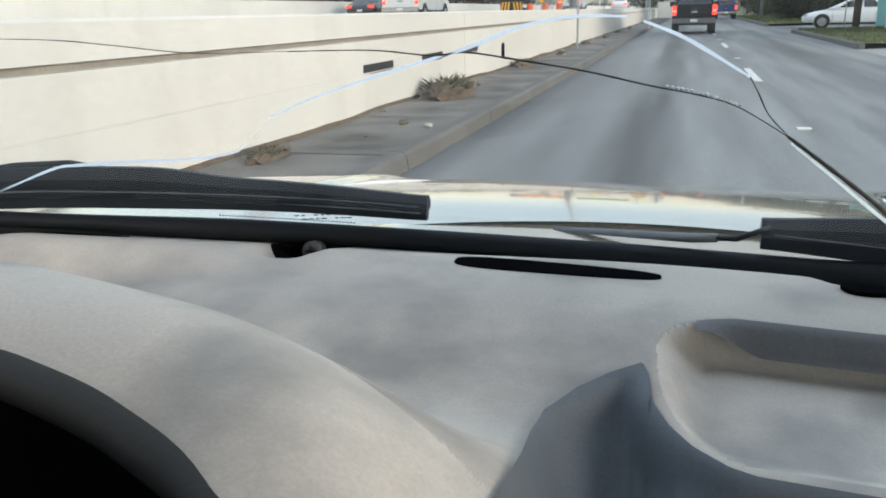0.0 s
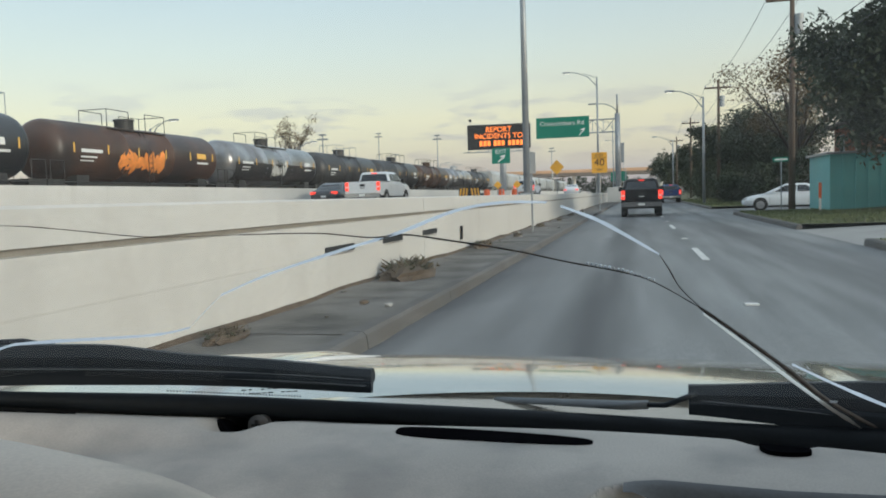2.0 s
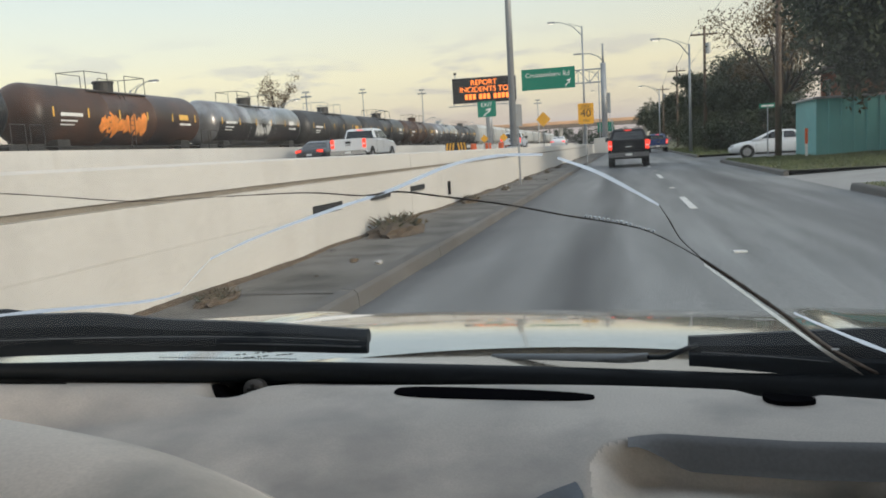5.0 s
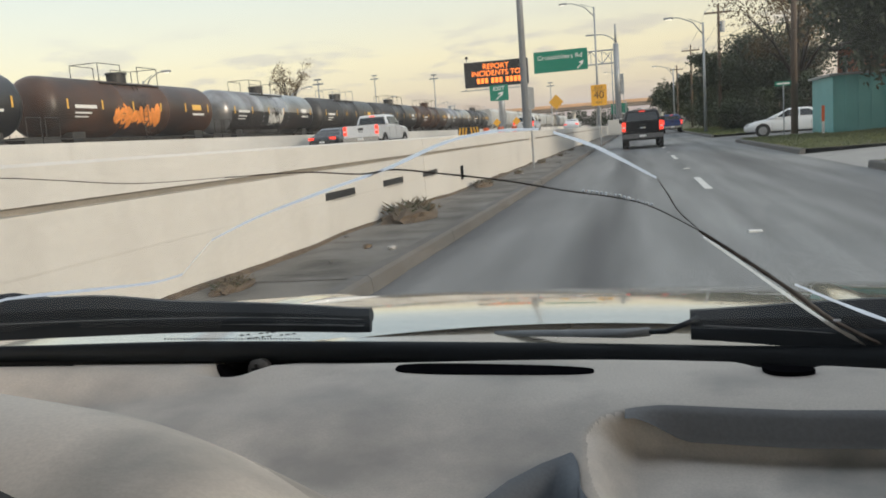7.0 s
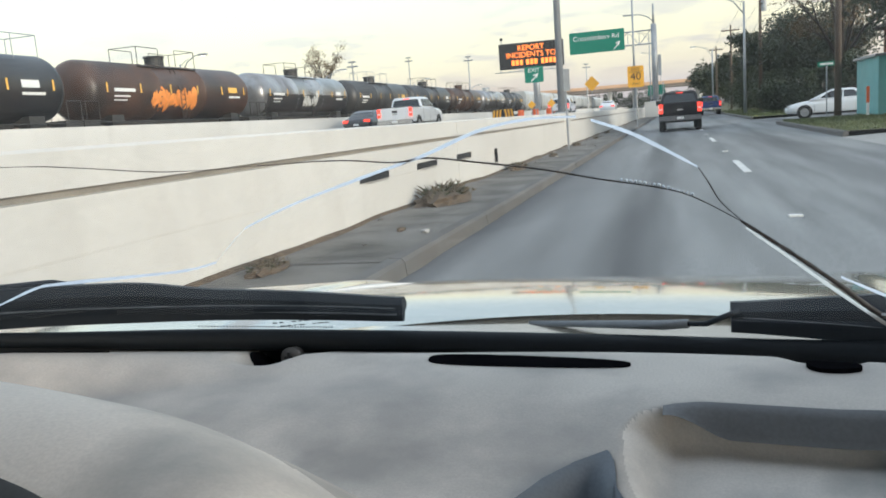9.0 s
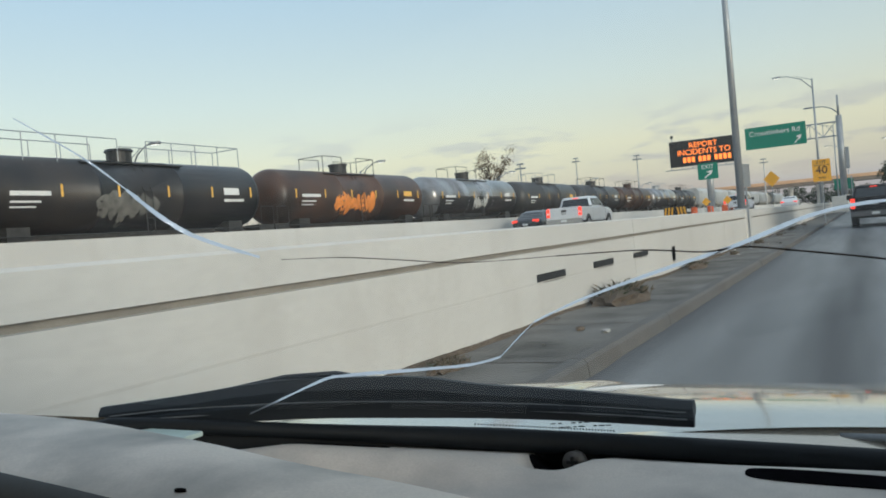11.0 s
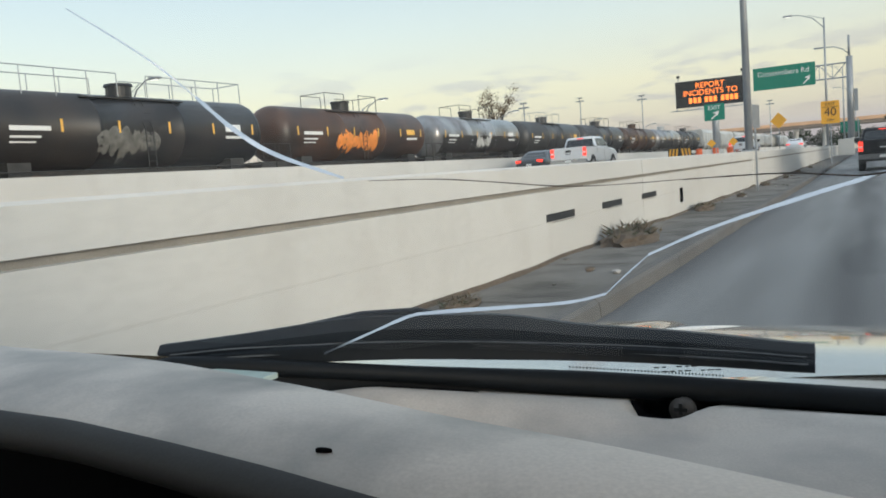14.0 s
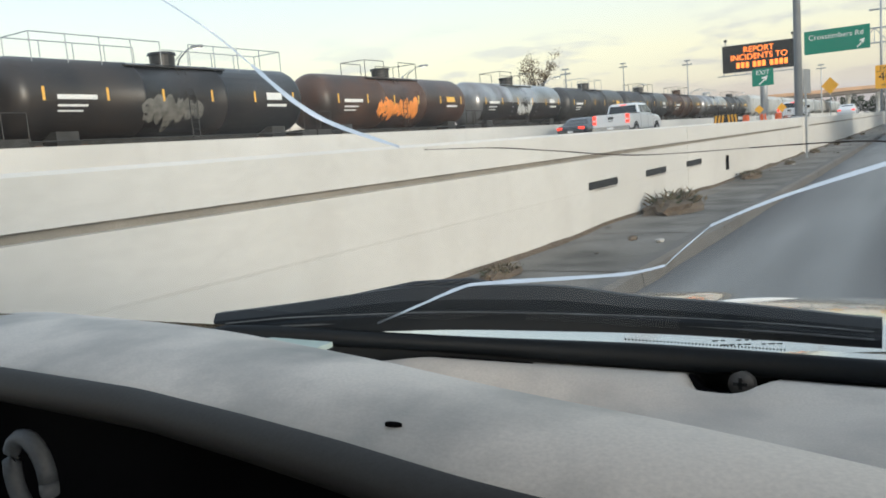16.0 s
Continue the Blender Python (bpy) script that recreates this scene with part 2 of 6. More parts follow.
BRAKE = glow_mat("brake_light", (1.0, 0.06, 0.03), 1.1)
LAMP = glow_mat("street_lamp_lens", (1.0, 0.9, 0.75), 1.2)

DASH = mat("dashboard_vinyl", (0.68, 0.63, 0.575), 0.6, vary=0.10, scale=5, fine=500, bump=0.04, stain=(0.31, 0.305, 0.29), stain_scale=9.0)
# darker copy of the dashboard vinyl, with the deck's shade in its colour
DASH_SHADED = mat("shaded_dashboard_vinyl", (0.53, 0.49, 0.445), 0.62, vary=0.12, scale=5, fine=500, bump=0.04, stain=(0.29, 0.275, 0.26), stain_scale=8.0, spec=0.3)
TRAY_SHADE = mat("tray_back_shade", (0.17, 0.172, 0.178), 0.65, vary=0.12, scale=8, fine=300, spec=0.3)
# same vinyl rolled under the hood's lip, its shade painted in as near-black
LIP_SHADE = mat("hood_lip_shade", (0.042, 0.042, 0.044), 0.6, vary=0.10, scale=8, fine=400, bump=0.04)
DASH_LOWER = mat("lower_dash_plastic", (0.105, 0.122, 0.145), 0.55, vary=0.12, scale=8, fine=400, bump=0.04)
VOID = mat("dark_opening", (0.005, 0.005, 0.006), 1.0, vary=0.2, spec=0.0)
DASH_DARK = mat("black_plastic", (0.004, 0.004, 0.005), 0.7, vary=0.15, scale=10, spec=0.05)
RUBBER = mat("black_rubber", (0.0055, 0.0085, 0.012), 0.6, vary=0.15, scale=20, fine=200, spec=0.3)
WIPER = mat("wiper_black", (0.0045, 0.0085, 0.0135), 0.5, vary=0.06, scale=6, fine=40, spec=0.35)
TRIM = mat("cabin_trim", (0.13, 0.128, 0.125), 0.8, vary=0.1)
LINING = mat("roof_lining", (0.40, 0.39, 0.37), 0.9, vary=0.1)
HOODPAINT = mat("champagne_paint", (0.52, 0.475, 0.395), 0.2, 0.7, vary=0.04, coat=1.0)
GLASS = pane_mat("windscreen_glass", (0.96, 0.98, 0.98), 1.5, dust=0.022)
CRACK_WHITE = glint_mat("crack_glint", (0.92, 0.96, 1.0))
CRACK_WARM = glint_mat("crack_warm_glint", (0.98, 0.93, 0.84))
CRACK_DARK = mat("crack_shadow", (0.06, 0.05, 0.045), 0.4, vary=0.4, scale=60)
CAR_GLASS = mat("tinted_glass", (0.012, 0.014, 0.016), 0.06, vary=0.1, spec=0.8)
TYRE = mat("tyre_rubber", (0.018, 0.018, 0.018), 0.85, vary=0.2)
CHROME = mat("chrome", (0.6, 0.6, 0.6), 0.2, 0.9, vary=0.1)
RIM = mat("alloy", (0.32, 0.32, 0.33), 0.35, 0.7, vary=0.1)
BARK = mat("bark", (0.055, 0.045, 0.036), 0.95, vary=0.3, scale=6, bump=0.4)
LEAF = mat("oak_leaves", (0.042, 0.052, 0.026), 0.7, vary=0.5, scale=0.9, fine=6)
LEAF2 = mat("autumn_leaves", (0.13, 0.085, 0.035), 0.7, vary=0.4, scale=0.9, fine=6)
LEAF3 = mat("shrub_leaves", (0.034, 0.046, 0.02), 0.7, vary=0.45, scale=0.7, fine=6)


# ---- mesh helpers ----
def link(name, bm, material, parent=None, label="", smooth=False):
    me = bpy.data.meshes.new(name)
    bm.normal_update()
    bm.to_mesh(me)
    bm.free()
    if smooth:
        for p in me.polygons:
            p.use_smooth = True
    me.materials.append(material)
    ob = new(name, me)
    if parent is not None:
        ob.parent = parent
    if label:
        ob["label"] = label
    return ob


def part(name, bm, material, parent, label="", smooth=False):
    return link(name, bm, material, parent, label, smooth)


def thing(name, at=(0, 0, 0), turn=0.0, label="", category="", group=""):
    ob = new(name)
    ob.empty_display_size = 0.2
    ob.matrix_basis = pose(*at, 0, 0, turn)
    return tagged(ob, label, category, group)


def setting(ob, label):
    return tagged(ob, label, kind="structure")


def box(bm, lo, hi, bevel=0.0):
    lo, hi = Vector(lo), Vector(hi)
    r = bmesh.ops.create_cube(bm, size=1.0, matrix=Matrix.Translation((lo + hi) / 2) @ Matrix.Diagonal((*(hi - lo), 1)))
    if bevel:
        edges = list({e for v in r["verts"] for e in v.link_edges})
        bmesh.ops.bevel(bm, geom=edges, offset=bevel, segments=2, profile=0.6, affect="EDGES")
    return bm


def boxed(*args):
    return box(bmesh.new(), *args)


def tube(bm, pts, radii, n=8, close=True):
    """A tube through points, with one radius or one for each point."""
    pts = [Vector(p) for p in pts]
    if not isinstance(radii, (list, tuple)):
        radii = [radii] * len(pts)
    rings = []
    for i, p in enumerate(pts):
        d = (pts[min(i + 1, len(pts) - 1)] - pts[max(i - 1, 0)]).normalized()
        side = d.cross(Vector((0, 0, 1)) if abs(d.z) < 0.9 else Vector((1, 0, 0))).normalized()
        up = side.cross(d)
        rings.append([bm.verts.new(p + (side * math.cos(a) + up * math.sin(a)) * radii[i]) for a in (2 * math.pi * k / n for k in range(n))])
    for a, b in zip(rings, rings[1:]):
        for k in range(n):
            bm.faces.new((a[k], a[(k + 1) % n], b[(k + 1) % n], b[k]))
    if close:
        bm.faces.new(rings[0][::-1])
        bm.faces.new(rings[-1])
    return bm


def tubed(*args, **kw):
    return tube(bmesh.new(), *args, **kw)


def loft(bm, rings, close=True):
    """Skin over rings of points, all of one length."""
    vs = [[bm.verts.new(p) for p in r] for r in rings]
    n = len(vs[0])
    for a, b in zip(vs, vs[1:]):
        for k in range(n):
            bm.faces.new((a[k], a[(k + 1) % n], b[(k + 1) % n], b[k]))
    if close:
        bm.faces.new(vs[0][::-1])
        bm.faces.new(vs[-1])
    bmesh.ops.recalc_face_normals(bm, faces=bm.faces)
    return bm


def sheet(bm, xs, ys, height):
    """A surface z = height(x, y) over a grid."""
    rows = [[bm.verts.new((x, y, height(x, y))) for x in xs] for y in ys]
    for a, b in zip(rows, rows[1:]):
        for k in range(len(a) - 1):
            bm.faces.new((a[k], a[k + 1], b[k + 1], b[k]))
    return bm


def spread(a, b, n):
    return [a + (b - a) * i / (n - 1) for i in range(n)]


def between(x, table):
    """A smooth value between the pairs of a short table."""
    if x <= table[0][0]:
        return table[0][1]
    for (x0, v0), (x1, v1) in zip(table, table[1:]):
        if x <= x1:
            s = (x - x0) / (x1 - x0)
            s = s * s * (3 - 2 * s)
            return v0 + (v1 - v0) * s
    return table[-1][1]


def ease(a, b, x):
    s = min(1.0, max(0.0, (x - a) / (b - a)))
    return s * s * (3 - 2 * s)


def plate(bm, outline, depth, plane="xz", at=0.0):
    """A flat outline (pairs) made solid; plane xz faces -y, plane xy faces up, plane yz faces +x."""
    def p(a, b, d):
        return {"xz": (a, at + d, b), "xy": (a, b, at - d), "yz": (at - d, a, b)}[plane]
    return loft(bm, [[p(a, b, 0) for a, b in outline], [p(a, b, depth) for a, b in outline]])


def lettering(text, size, material, parent, at, turn=(90, 0, 0), name="lettering", label="", extrude=0.004):
    c = bpy.data.curves.new(name, "FONT")
    c.body, c.size, c.align_x, c.align_y, c.extrude = text, size, "CENTER", "CENTER", extrude
    c.materials.append(material)
    ob = new(name, c)
    ob.parent = parent
    ob.matrix_basis = pose(*at, *turn)
    if label:
        ob["label"] = label
    return ob


# ---- the ground, the road and the wall ----
KERB_X, WALL_X, WALL_TOP, DECK_Z, RIGHT_X = -2.15, -3.5, 1.28, 0.90, 4.55
Y0, Y1 = -60.0, 420.0

bm = bmesh.new()
sheet(bm, spread(-2400, 2400, 13), spread(-2400, 2400, 13), lambda x, y: -0.03)
setting(link("ground", bm, GROUND), "dull dry ground reaching to the horizon")

bm = bmesh.new()
sheet(bm, spread(KERB_X - 0.05, RIGHT_X + 0.05, 8), spread(Y0, Y1, 40), lambda x, y: 0.0)
road = setting(link("road", bm, ASPHALT), "worn grey asphalt of a two-lane frontage road")

for i in range(22):
    y = 2.3 + i * 12.2
    bm = boxed((1.17, y, -0.01), (1.30, y + 3.05, 0.005))
    setting(link("lane_mark", bm, PAINT), "worn white dashed lane mark on asphalt")
for i in range(9):
    bm = bmesh.new()
    y = 8.7 + 12.2 * i
    box(bm, (1.16, y, 0.0), (1.30, y + 0.12, 0.018), 0.006)
    tagged(link("road_stud", bm, PAINT), "small white raised reflector stud on the road", "road stud", "studs along the lane line")


TAR = mat("tar_seam", (0.045, 0.045, 0.047), 0.8, vary=0.2)
for k, (xa, ya, xb, yb, w) in enumerate(((-0.9, 17.5, 0.9, 17.9, 0.025), (-2.1, 30.0, 4.5, 30.4, 0.018), (-2.1, 52.0, 4.5, 52.3, 0.02))):
    bm = bmesh.new()
    sides = []
    for q in spread(0, 1, 40):
        x, y = xa + (xb - xa) * q, ya + (yb - ya) * q
        x, y = x + 0.06 * noise.noise((y * 1.1, k, 0)), y + 0.06 * noise.noise((x * 1.7, k, 4))
        ww = w * (0.7 + 0.5 * noise.noise((q * 14, k, 9)))
        dx, dy = (0, ww) if abs(xb - xa) > abs(yb - ya) else (ww, 0)
        sides.append((bm.verts.new((x - dx, y - dy, 0.004)), bm.verts.new((x + dx, y + dy, 0.004))))
    for (a, b), (c, d) in zip(sides, sides[1:]):
        bm.faces.new((a, b, d, c))
    setting(link("tar_seam", bm, TAR), "thin dark tar seam in the asphalt")


def kerb_profile(side):
    s = side
    return [(0, -0.02), (0.015 * s, 0.12), (0.045 * s, 0.15), (0.16 * s, 0.155), (0.16 * s, -0.02)]


def sweep_y(bm, outline, ys, wobble=0.0):
    rings = []
    for y in ys:
        w = noise.noise((y * 0.35, outline[0][0], 0)) * wobble
        rings.append([(x + w, y, z) for x, z in outline])
    return loft(bm, rings)


kerb = setting(new("kerb_left"), "stained worn concrete kerb beside the narrow strip")
kerb_meshes = []
for i in range(32):
    if i < 4:
        bm = bmesh.new()
        rings = []
        for y in spread(0.006, 3.0, 9):
            w = noise.noise((y * 1.3, i * 7.0, 0)) * 0.022
            rings.append([(KERB_X + a + w, y, b + 0.6 * w * (b > 0)) for a, b in kerb_profile(-1)])
        k = part("kerb_stone", loft(bm, rings), KERB, kerb)
        kerb_meshes.append(k.data)
    else:
        k = new("kerb_stone", kerb_meshes[(i * 7) % 4])
        k.parent = kerb
    k.location = (0.012 * noise.noise((i * 1.7, 3, 0)), -6 + i * 3.006, 0)
part("kerb_far", sweep_y(bmesh.new(), [(KERB_X + a, b) for a, b in kerb_profile(-1)], spread(90.2, Y1, 60), 0.03), KERB, kerb)




def strip_height(x, y):
    return 0.148 + 0.012 * noise.noise((x * 3, y * 0.8, 2)) + 0.05 * ease(-3.15, -3.5, x) * max(0.0, noise.noise((y * 0.35, 5, 0)) + 0.25)


strip = setting(new("strip"), "narrow dirty strip of worn concrete slabs")
y, i = -6.0, 0
while y < 90:
    n = (1.52, 1.9, 1.31, 2.4)[i % 4]
    bm = bmesh.new()
    ys = spread(y + 0.01, y + n - 0.01, 10)
    sheet(bm, spread(WALL_X + 0.01, KERB_X - 0.145, 9), ys, lambda x, yy: strip_height(x, yy) + 0.006 * noise.noise((i * 3.3, 0, 0)) + (x - WALL_X) * 0.008 * noise.noise((i * 1.9, 5, 0)))
    part("slab", bm, STRIP, strip)
    y += n
    i += 1
part("bedding", boxed((WALL_X, -6, -0.02), (KERB_X - 0.14, 90, 0.125)), DIRT, strip, "dark earth in the joints")
bm = boxed((WALL_X, 90, 0.0), (KERB_X - 0.15, Y1, 0.15))
setting(link("strip_far", bm, STRIP), "narrow dirty concrete strip between kerb and wall")

# earth, leaves and grit gathered along the foot of the wall and in the gutter
bm = bmesh.new()
rows = []
for y in spread(2.0, 90.0, 1400):
    a = 0.035 + 0.10 * max(0.0, noise.noise((y * 0.9, 1, 0))) + 0.16 * max(0.0, noise.noise((y * 0.23, 7, 0))) + 0.02 * noise.noise((y * 9, 3, 0))
    h = strip_height(WALL_X + a, y)
    rows.append([bm.verts.new((WALL_X - 0.01, y, h + 0.03 + 0.25 * a)), bm.verts.new((WALL_X + a * 0.45, y, h + 0.018 + 0.12 * a)), bm.verts.new((WALL_X + a, y, h - 0.012))])
for a, b in zip(rows, rows[1:]):
    for k in (0, 1):
        bm.faces.new((a[k], a[k + 1], b[k + 1], b[k]))
setting(link("wall_foot_dirt", bm, DIRT), "dark earth and grit along the foot of the wall")

# the retaining wall: a cap above a recessed groove, a faint lower seam, joints between the panels
SEAM = 1.0
wall_cut = [(WALL_X - 0.28, -0.03), (WALL_X - 0.004, -0.03), (WALL_X - 0.002, 0.60), (WALL_X + 0.001, 0.62),
            (WALL_X + 0.004, SEAM - 0.026), (WALL_X - 0.06, SEAM - 0.018), (WALL_X - 0.06, SEAM + 0.020), (WALL_X + 0.014, SEAM + 0.028),
            (WALL_X + 0.004, WALL_TOP - 0.02), (WALL_X - 0.02, WALL_TOP), (WALL_X - 0.28, WALL_TOP)]
wall = setting(new("wall_left"), "long pale concrete retaining wall with a groove below its cap")
PANEL = 18.4
y = -24.0
shared = None
while y < Y1:
    if shared is None:
        bm = sweep_y(bmesh.new(), wall_cut, [0.008, PANEL - 0.008])
        seg = part("wall_panel", bm, CONCRETE, wall)
        shared = seg.data
    else:
        seg = new("wall_panel", shared)
        seg.parent = wall
    seg.location.y = y
    y += PANEL
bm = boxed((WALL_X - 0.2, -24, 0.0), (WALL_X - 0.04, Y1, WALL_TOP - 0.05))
part("wall_core", bm, GROOVE, wall, "darker core seen in the joints and the groove")
bm = bmesh.new()
for i in range(3):
    y = 8.4 + i * 2.15
    box(bm, (WALL_X - 0.03, y, 0.62), (WALL_X + 0.007, y + 0.98, 0.71))
    box(bm, (WALL_X - 0.03, y + 0.2, 0.60), (WALL_X + 0.0055, y + 0.95, 0.607))
part("drain_slot", bm, BLACK, wall, "dark narrow drain slots low in the wall")
bm = bmesh.new()
for i in range(3):
    box(bm, (WALL_X - 0.03, 15.6 + i * 0.0, 0.38), (WALL_X + 0.008, 15.85, 0.66))
part("wall_box", bm, DARK_STEEL, wall, "rusty junction plate on the wall")

# freeway deck, its paint and the far barrier
bm = boxed((-19.8, Y0, -0.03), (WALL_X - 0.28, Y1, DECK_Z))
setting(link("freeway", bm, FREEWAY), "grey concrete freeway deck behind the retaining wall")
bm = boxed((-4.75, Y0, DECK_Z), (-4.6, Y1, DECK_Z + 0.005))
setting(link("edge_line", bm, PAINT), "white edge line of the freeway")
for k, x in enumerate((-8.4, -12.1, -15.8)):
    bm = bmesh.new()
    for i in range(24):
        box(bm, (x, -10 + i * 12.2, DECK_Z), (x + 0.12, -7 + i * 12.2, DECK_Z + 0.005))
    setting(link("freeway_marks", bm, PAINT), "dashed white lane marks on the freeway")
far_cut = [(-20.25, 0.6), (-19.78, 0.6), (-19.78, 0.98), (-19.92, 1.15), (-19.98, 2.12), (-20.2, 2.12)]
bm = sweep_y(bmesh.new(), far_cut, spread(Y0, Y1, 20))
setting(link("wall_far", bm, CONCRETE), "pale concrete barrier on the far side of the freeway")

# railway: bed, rails, sleepers
TRACK_X, RAIL_Z = -28.0, 1.6
bed = [(-36, -0.03), (-20.25, -0.03), (-20.25, 0.85), (-25.3, 0.95), (-26.0, 1.37), (-30.0, 1.37), (-30.7, 0.9), (-36, 0.8)]
bm = sweep_y(bmesh.new(), bed, spread(Y0, Y1, 20))
setting(link("rail_bed", bm, BALLAST), "brown-grey ballast bed under the railway")
for s in (-1, 1):
    x = TRACK_X + s * 0.7475
    rail = [(x - 0.07, 1.44), (x + 0.07, 1.44), (x + 0.015, 1.47), (x + 0.015, 1.55), (x + 0.036, 1.56), (x + 0.036, RAIL_Z), (x - 0.036, RAIL_Z), (x - 0.036, 1.56), (x - 0.015, 1.55), (x - 0.015, 1.47)]
    setting(link("rail", sweep_y(bmesh.new(), rail, [Y0, Y1]), RAIL_STEEL), "rusty steel rail on sleepers")
bm = bmesh.new()
for i in range(330):
    y = -10 + i * 0.6
    vs = [bm.verts.new((TRACK_X + a, y + b, z)) for z in (1.30, 1.44) for a, b in ((-1.3, -0.11), (1.3, -0.11), (1.3, 0.11), (-1.3, 0.11))]
    for f in ((4, 5, 6, 7), (0, 1, 5, 4), (1, 2, 6, 5), (2, 3, 7, 6), (3, 0, 4, 7)):
        bm.faces.new([vs[k] for k in f])
tagged(link("sleepers", bm, WOOD), "dark timber sleepers under the rails", "sleepers", kind="stuff")

# right side: kerb, grass verge, driveway, side street
bm = sweep_y(bmesh.new(), [(RIGHT_X + a, b) for a, b in kerb_profile(1)], spread(Y0, 17.5, 40), 0.02)
setting(link("kerb_right", bm, KERB), "low concrete kerb of the grass verge")
bm = sweep_y(bmesh.new(), [(RIGHT_X + a, b) for a, b in kerb_profile(1)], spread(24.5, 40.0, 20), 0.02)
setting(link("kerb_right_2", bm, KERB), "low concrete kerb of the grass verge")
bm = sweep_y(bmesh.new(), [(RIGHT_X + a, b) for a, b in kerb_profile(1)], spread(53.0, Y1, 60), 0.02)
setting(link("kerb_right_3", bm, KERB), "low concrete kerb of the grass verge")


def verge(name, ya, yb):
    bm = bmesh.new()
    sheet(bm, [RIGHT_X + 0.15, 5.2, 6, 7, 8, 9, 10, 12, 15, 20, 30, 60], spread(ya, yb, max(6, int((yb - ya) / 1.5) if yb < 100 else 60)),
          lambda x, y: 0.15 + 0.05 * noise.noise((x * 0.5, y * 0.4, 0)) + 0.10 * ease(5, 12, x))
    return setting(link(name, bm, GRASS, smooth=True), "short worn grass verge beside the road")


verge("verge", Y0, 17.5)
verge("verge_2", 24.5, 40.0)
verge("verge_3", 53.0, Y1)
bm = bmesh.new()
sheet(bm, spread(RIGHT_X, 60, 20), spread(17.5, 24.5, 6), lambda x, y: 0.0 + 0.16 * ease(4.6, 9, x))
setting(link("driveway", bm, DRIVE), "pale concrete driveway crossing the verge")
bm = bmesh.new()
sheet(bm, spread(RIGHT_X, 80, 20), spread(40, 53, 6), lambda x, y: 0.004)
setting(link("side_street", bm, ASPHALT), "grey asphalt side street")


def blades(name, n, area, height, seed, label):
    rnd = random.Random(seed)
    verts, faces = [], []
    for _ in range(n):
        x, y = rnd.uniform(area[0], area[1]), rnd.uniform(area[2], area[3])
        a, h, w = rnd.uniform(0, 6.28), rnd.uniform(0.4, 1) * height, rnd.uniform(0.012, 0.03)
        z = 0.15 + 0.05 * noise.noise((x * 0.5, y * 0.4, 0)) + 0.10 * ease(5, 12, x) - 0.01
        lx, ly = rnd.uniform(-0.06, 0.06), rnd.uniform(-0.06, 0.06)
        b = len(verts)
        verts += [(x - w * math.cos(a), y - w * math.sin(a), z), (x + w * math.cos(a), y + w * math.sin(a), z), (x + lx, y + ly, z + h)]
        faces.append((b, b + 1, b + 2))
    me = bpy.data.meshes.new(name)
    me.from_pydata(verts, [], faces)
    me.materials.append(BLADES)
    return tagged(new(name, me), label, "grass", kind="stuff")


blades("grass", 16000, (4.75, 11, 6, 17.3), 0.09, 3, "short patchy grass blades on the verge")
blades("grass", 16000, (4.75, 14, 24.7, 39.8), 0.12, 4, "short patchy grass blades on the verge")
blades("grass", 9000, (4.75, 12, 53, 90), 0.25, 5, "longer rough grass along the hedge")


# weeds, debris and dirt along the foot of the wall
def weed(at, size, seed, label):
    rnd = random.Random(seed)
    t = thing("weed", at, 0, label, "weed", "weeds along the wall")
    bm = bmesh.new()
    dry = bmesh.new()
    for k in range(420):
        a, r = rnd.uniform(0, 6.28), rnd.uniform(0.02, 1) * size
        tip = Vector((math.cos(a) * r * 0.5, math.sin(a) * r, rnd.uniform(0.2, 0.8) * size))
        side = Vector((-math.sin(a), math.cos(a), 0)) * 0.0035
        tuft = dry if k % 3 else bm
        tip.z *= rnd.uniform(0.4, 1.0)
        root = Vector((rnd.gauss(0, 0.2), rnd.gauss(0, 0.4), 0.1)) * size
        tip = root + tip * Vector((0.5, 0.45, 0.8)).length * 0.55
        tip += Vector((rnd.gauss(0, 0.12), rnd.gauss(0, 0.15), 0)) * size
        v = [tuft.verts.new(p) for p in (root, root.lerp(tip, 0.6) - side + Vector((0, 0, 0.05 * size)), tip, root.lerp(tip, 0.6) + side)]
        tuft.faces.new(v)
    tagged(part("stems", bm, LEAF3, t), kind="stuff")
    tagged(part("dry_stems", dry, DRY, t), "dry brown stems", kind="stuff")
    bm = bmesh.new()
    bmesh.ops.create_icosphere(bm, subdivisions=3, radius=1)
    for v in bm.verts:
        k = 1 + 0.35 * noise.noise(v.co * 2.3 + Vector((seed, 0, 0)))
        v.co = Vector((v.co.x * size * 0.55 * k, v.co.y * size * 1.3 * k, v.co.z * size * 0.34 * k))
    part("soil", bm, DIRT, t, "heap of dry brown soil")
    return t


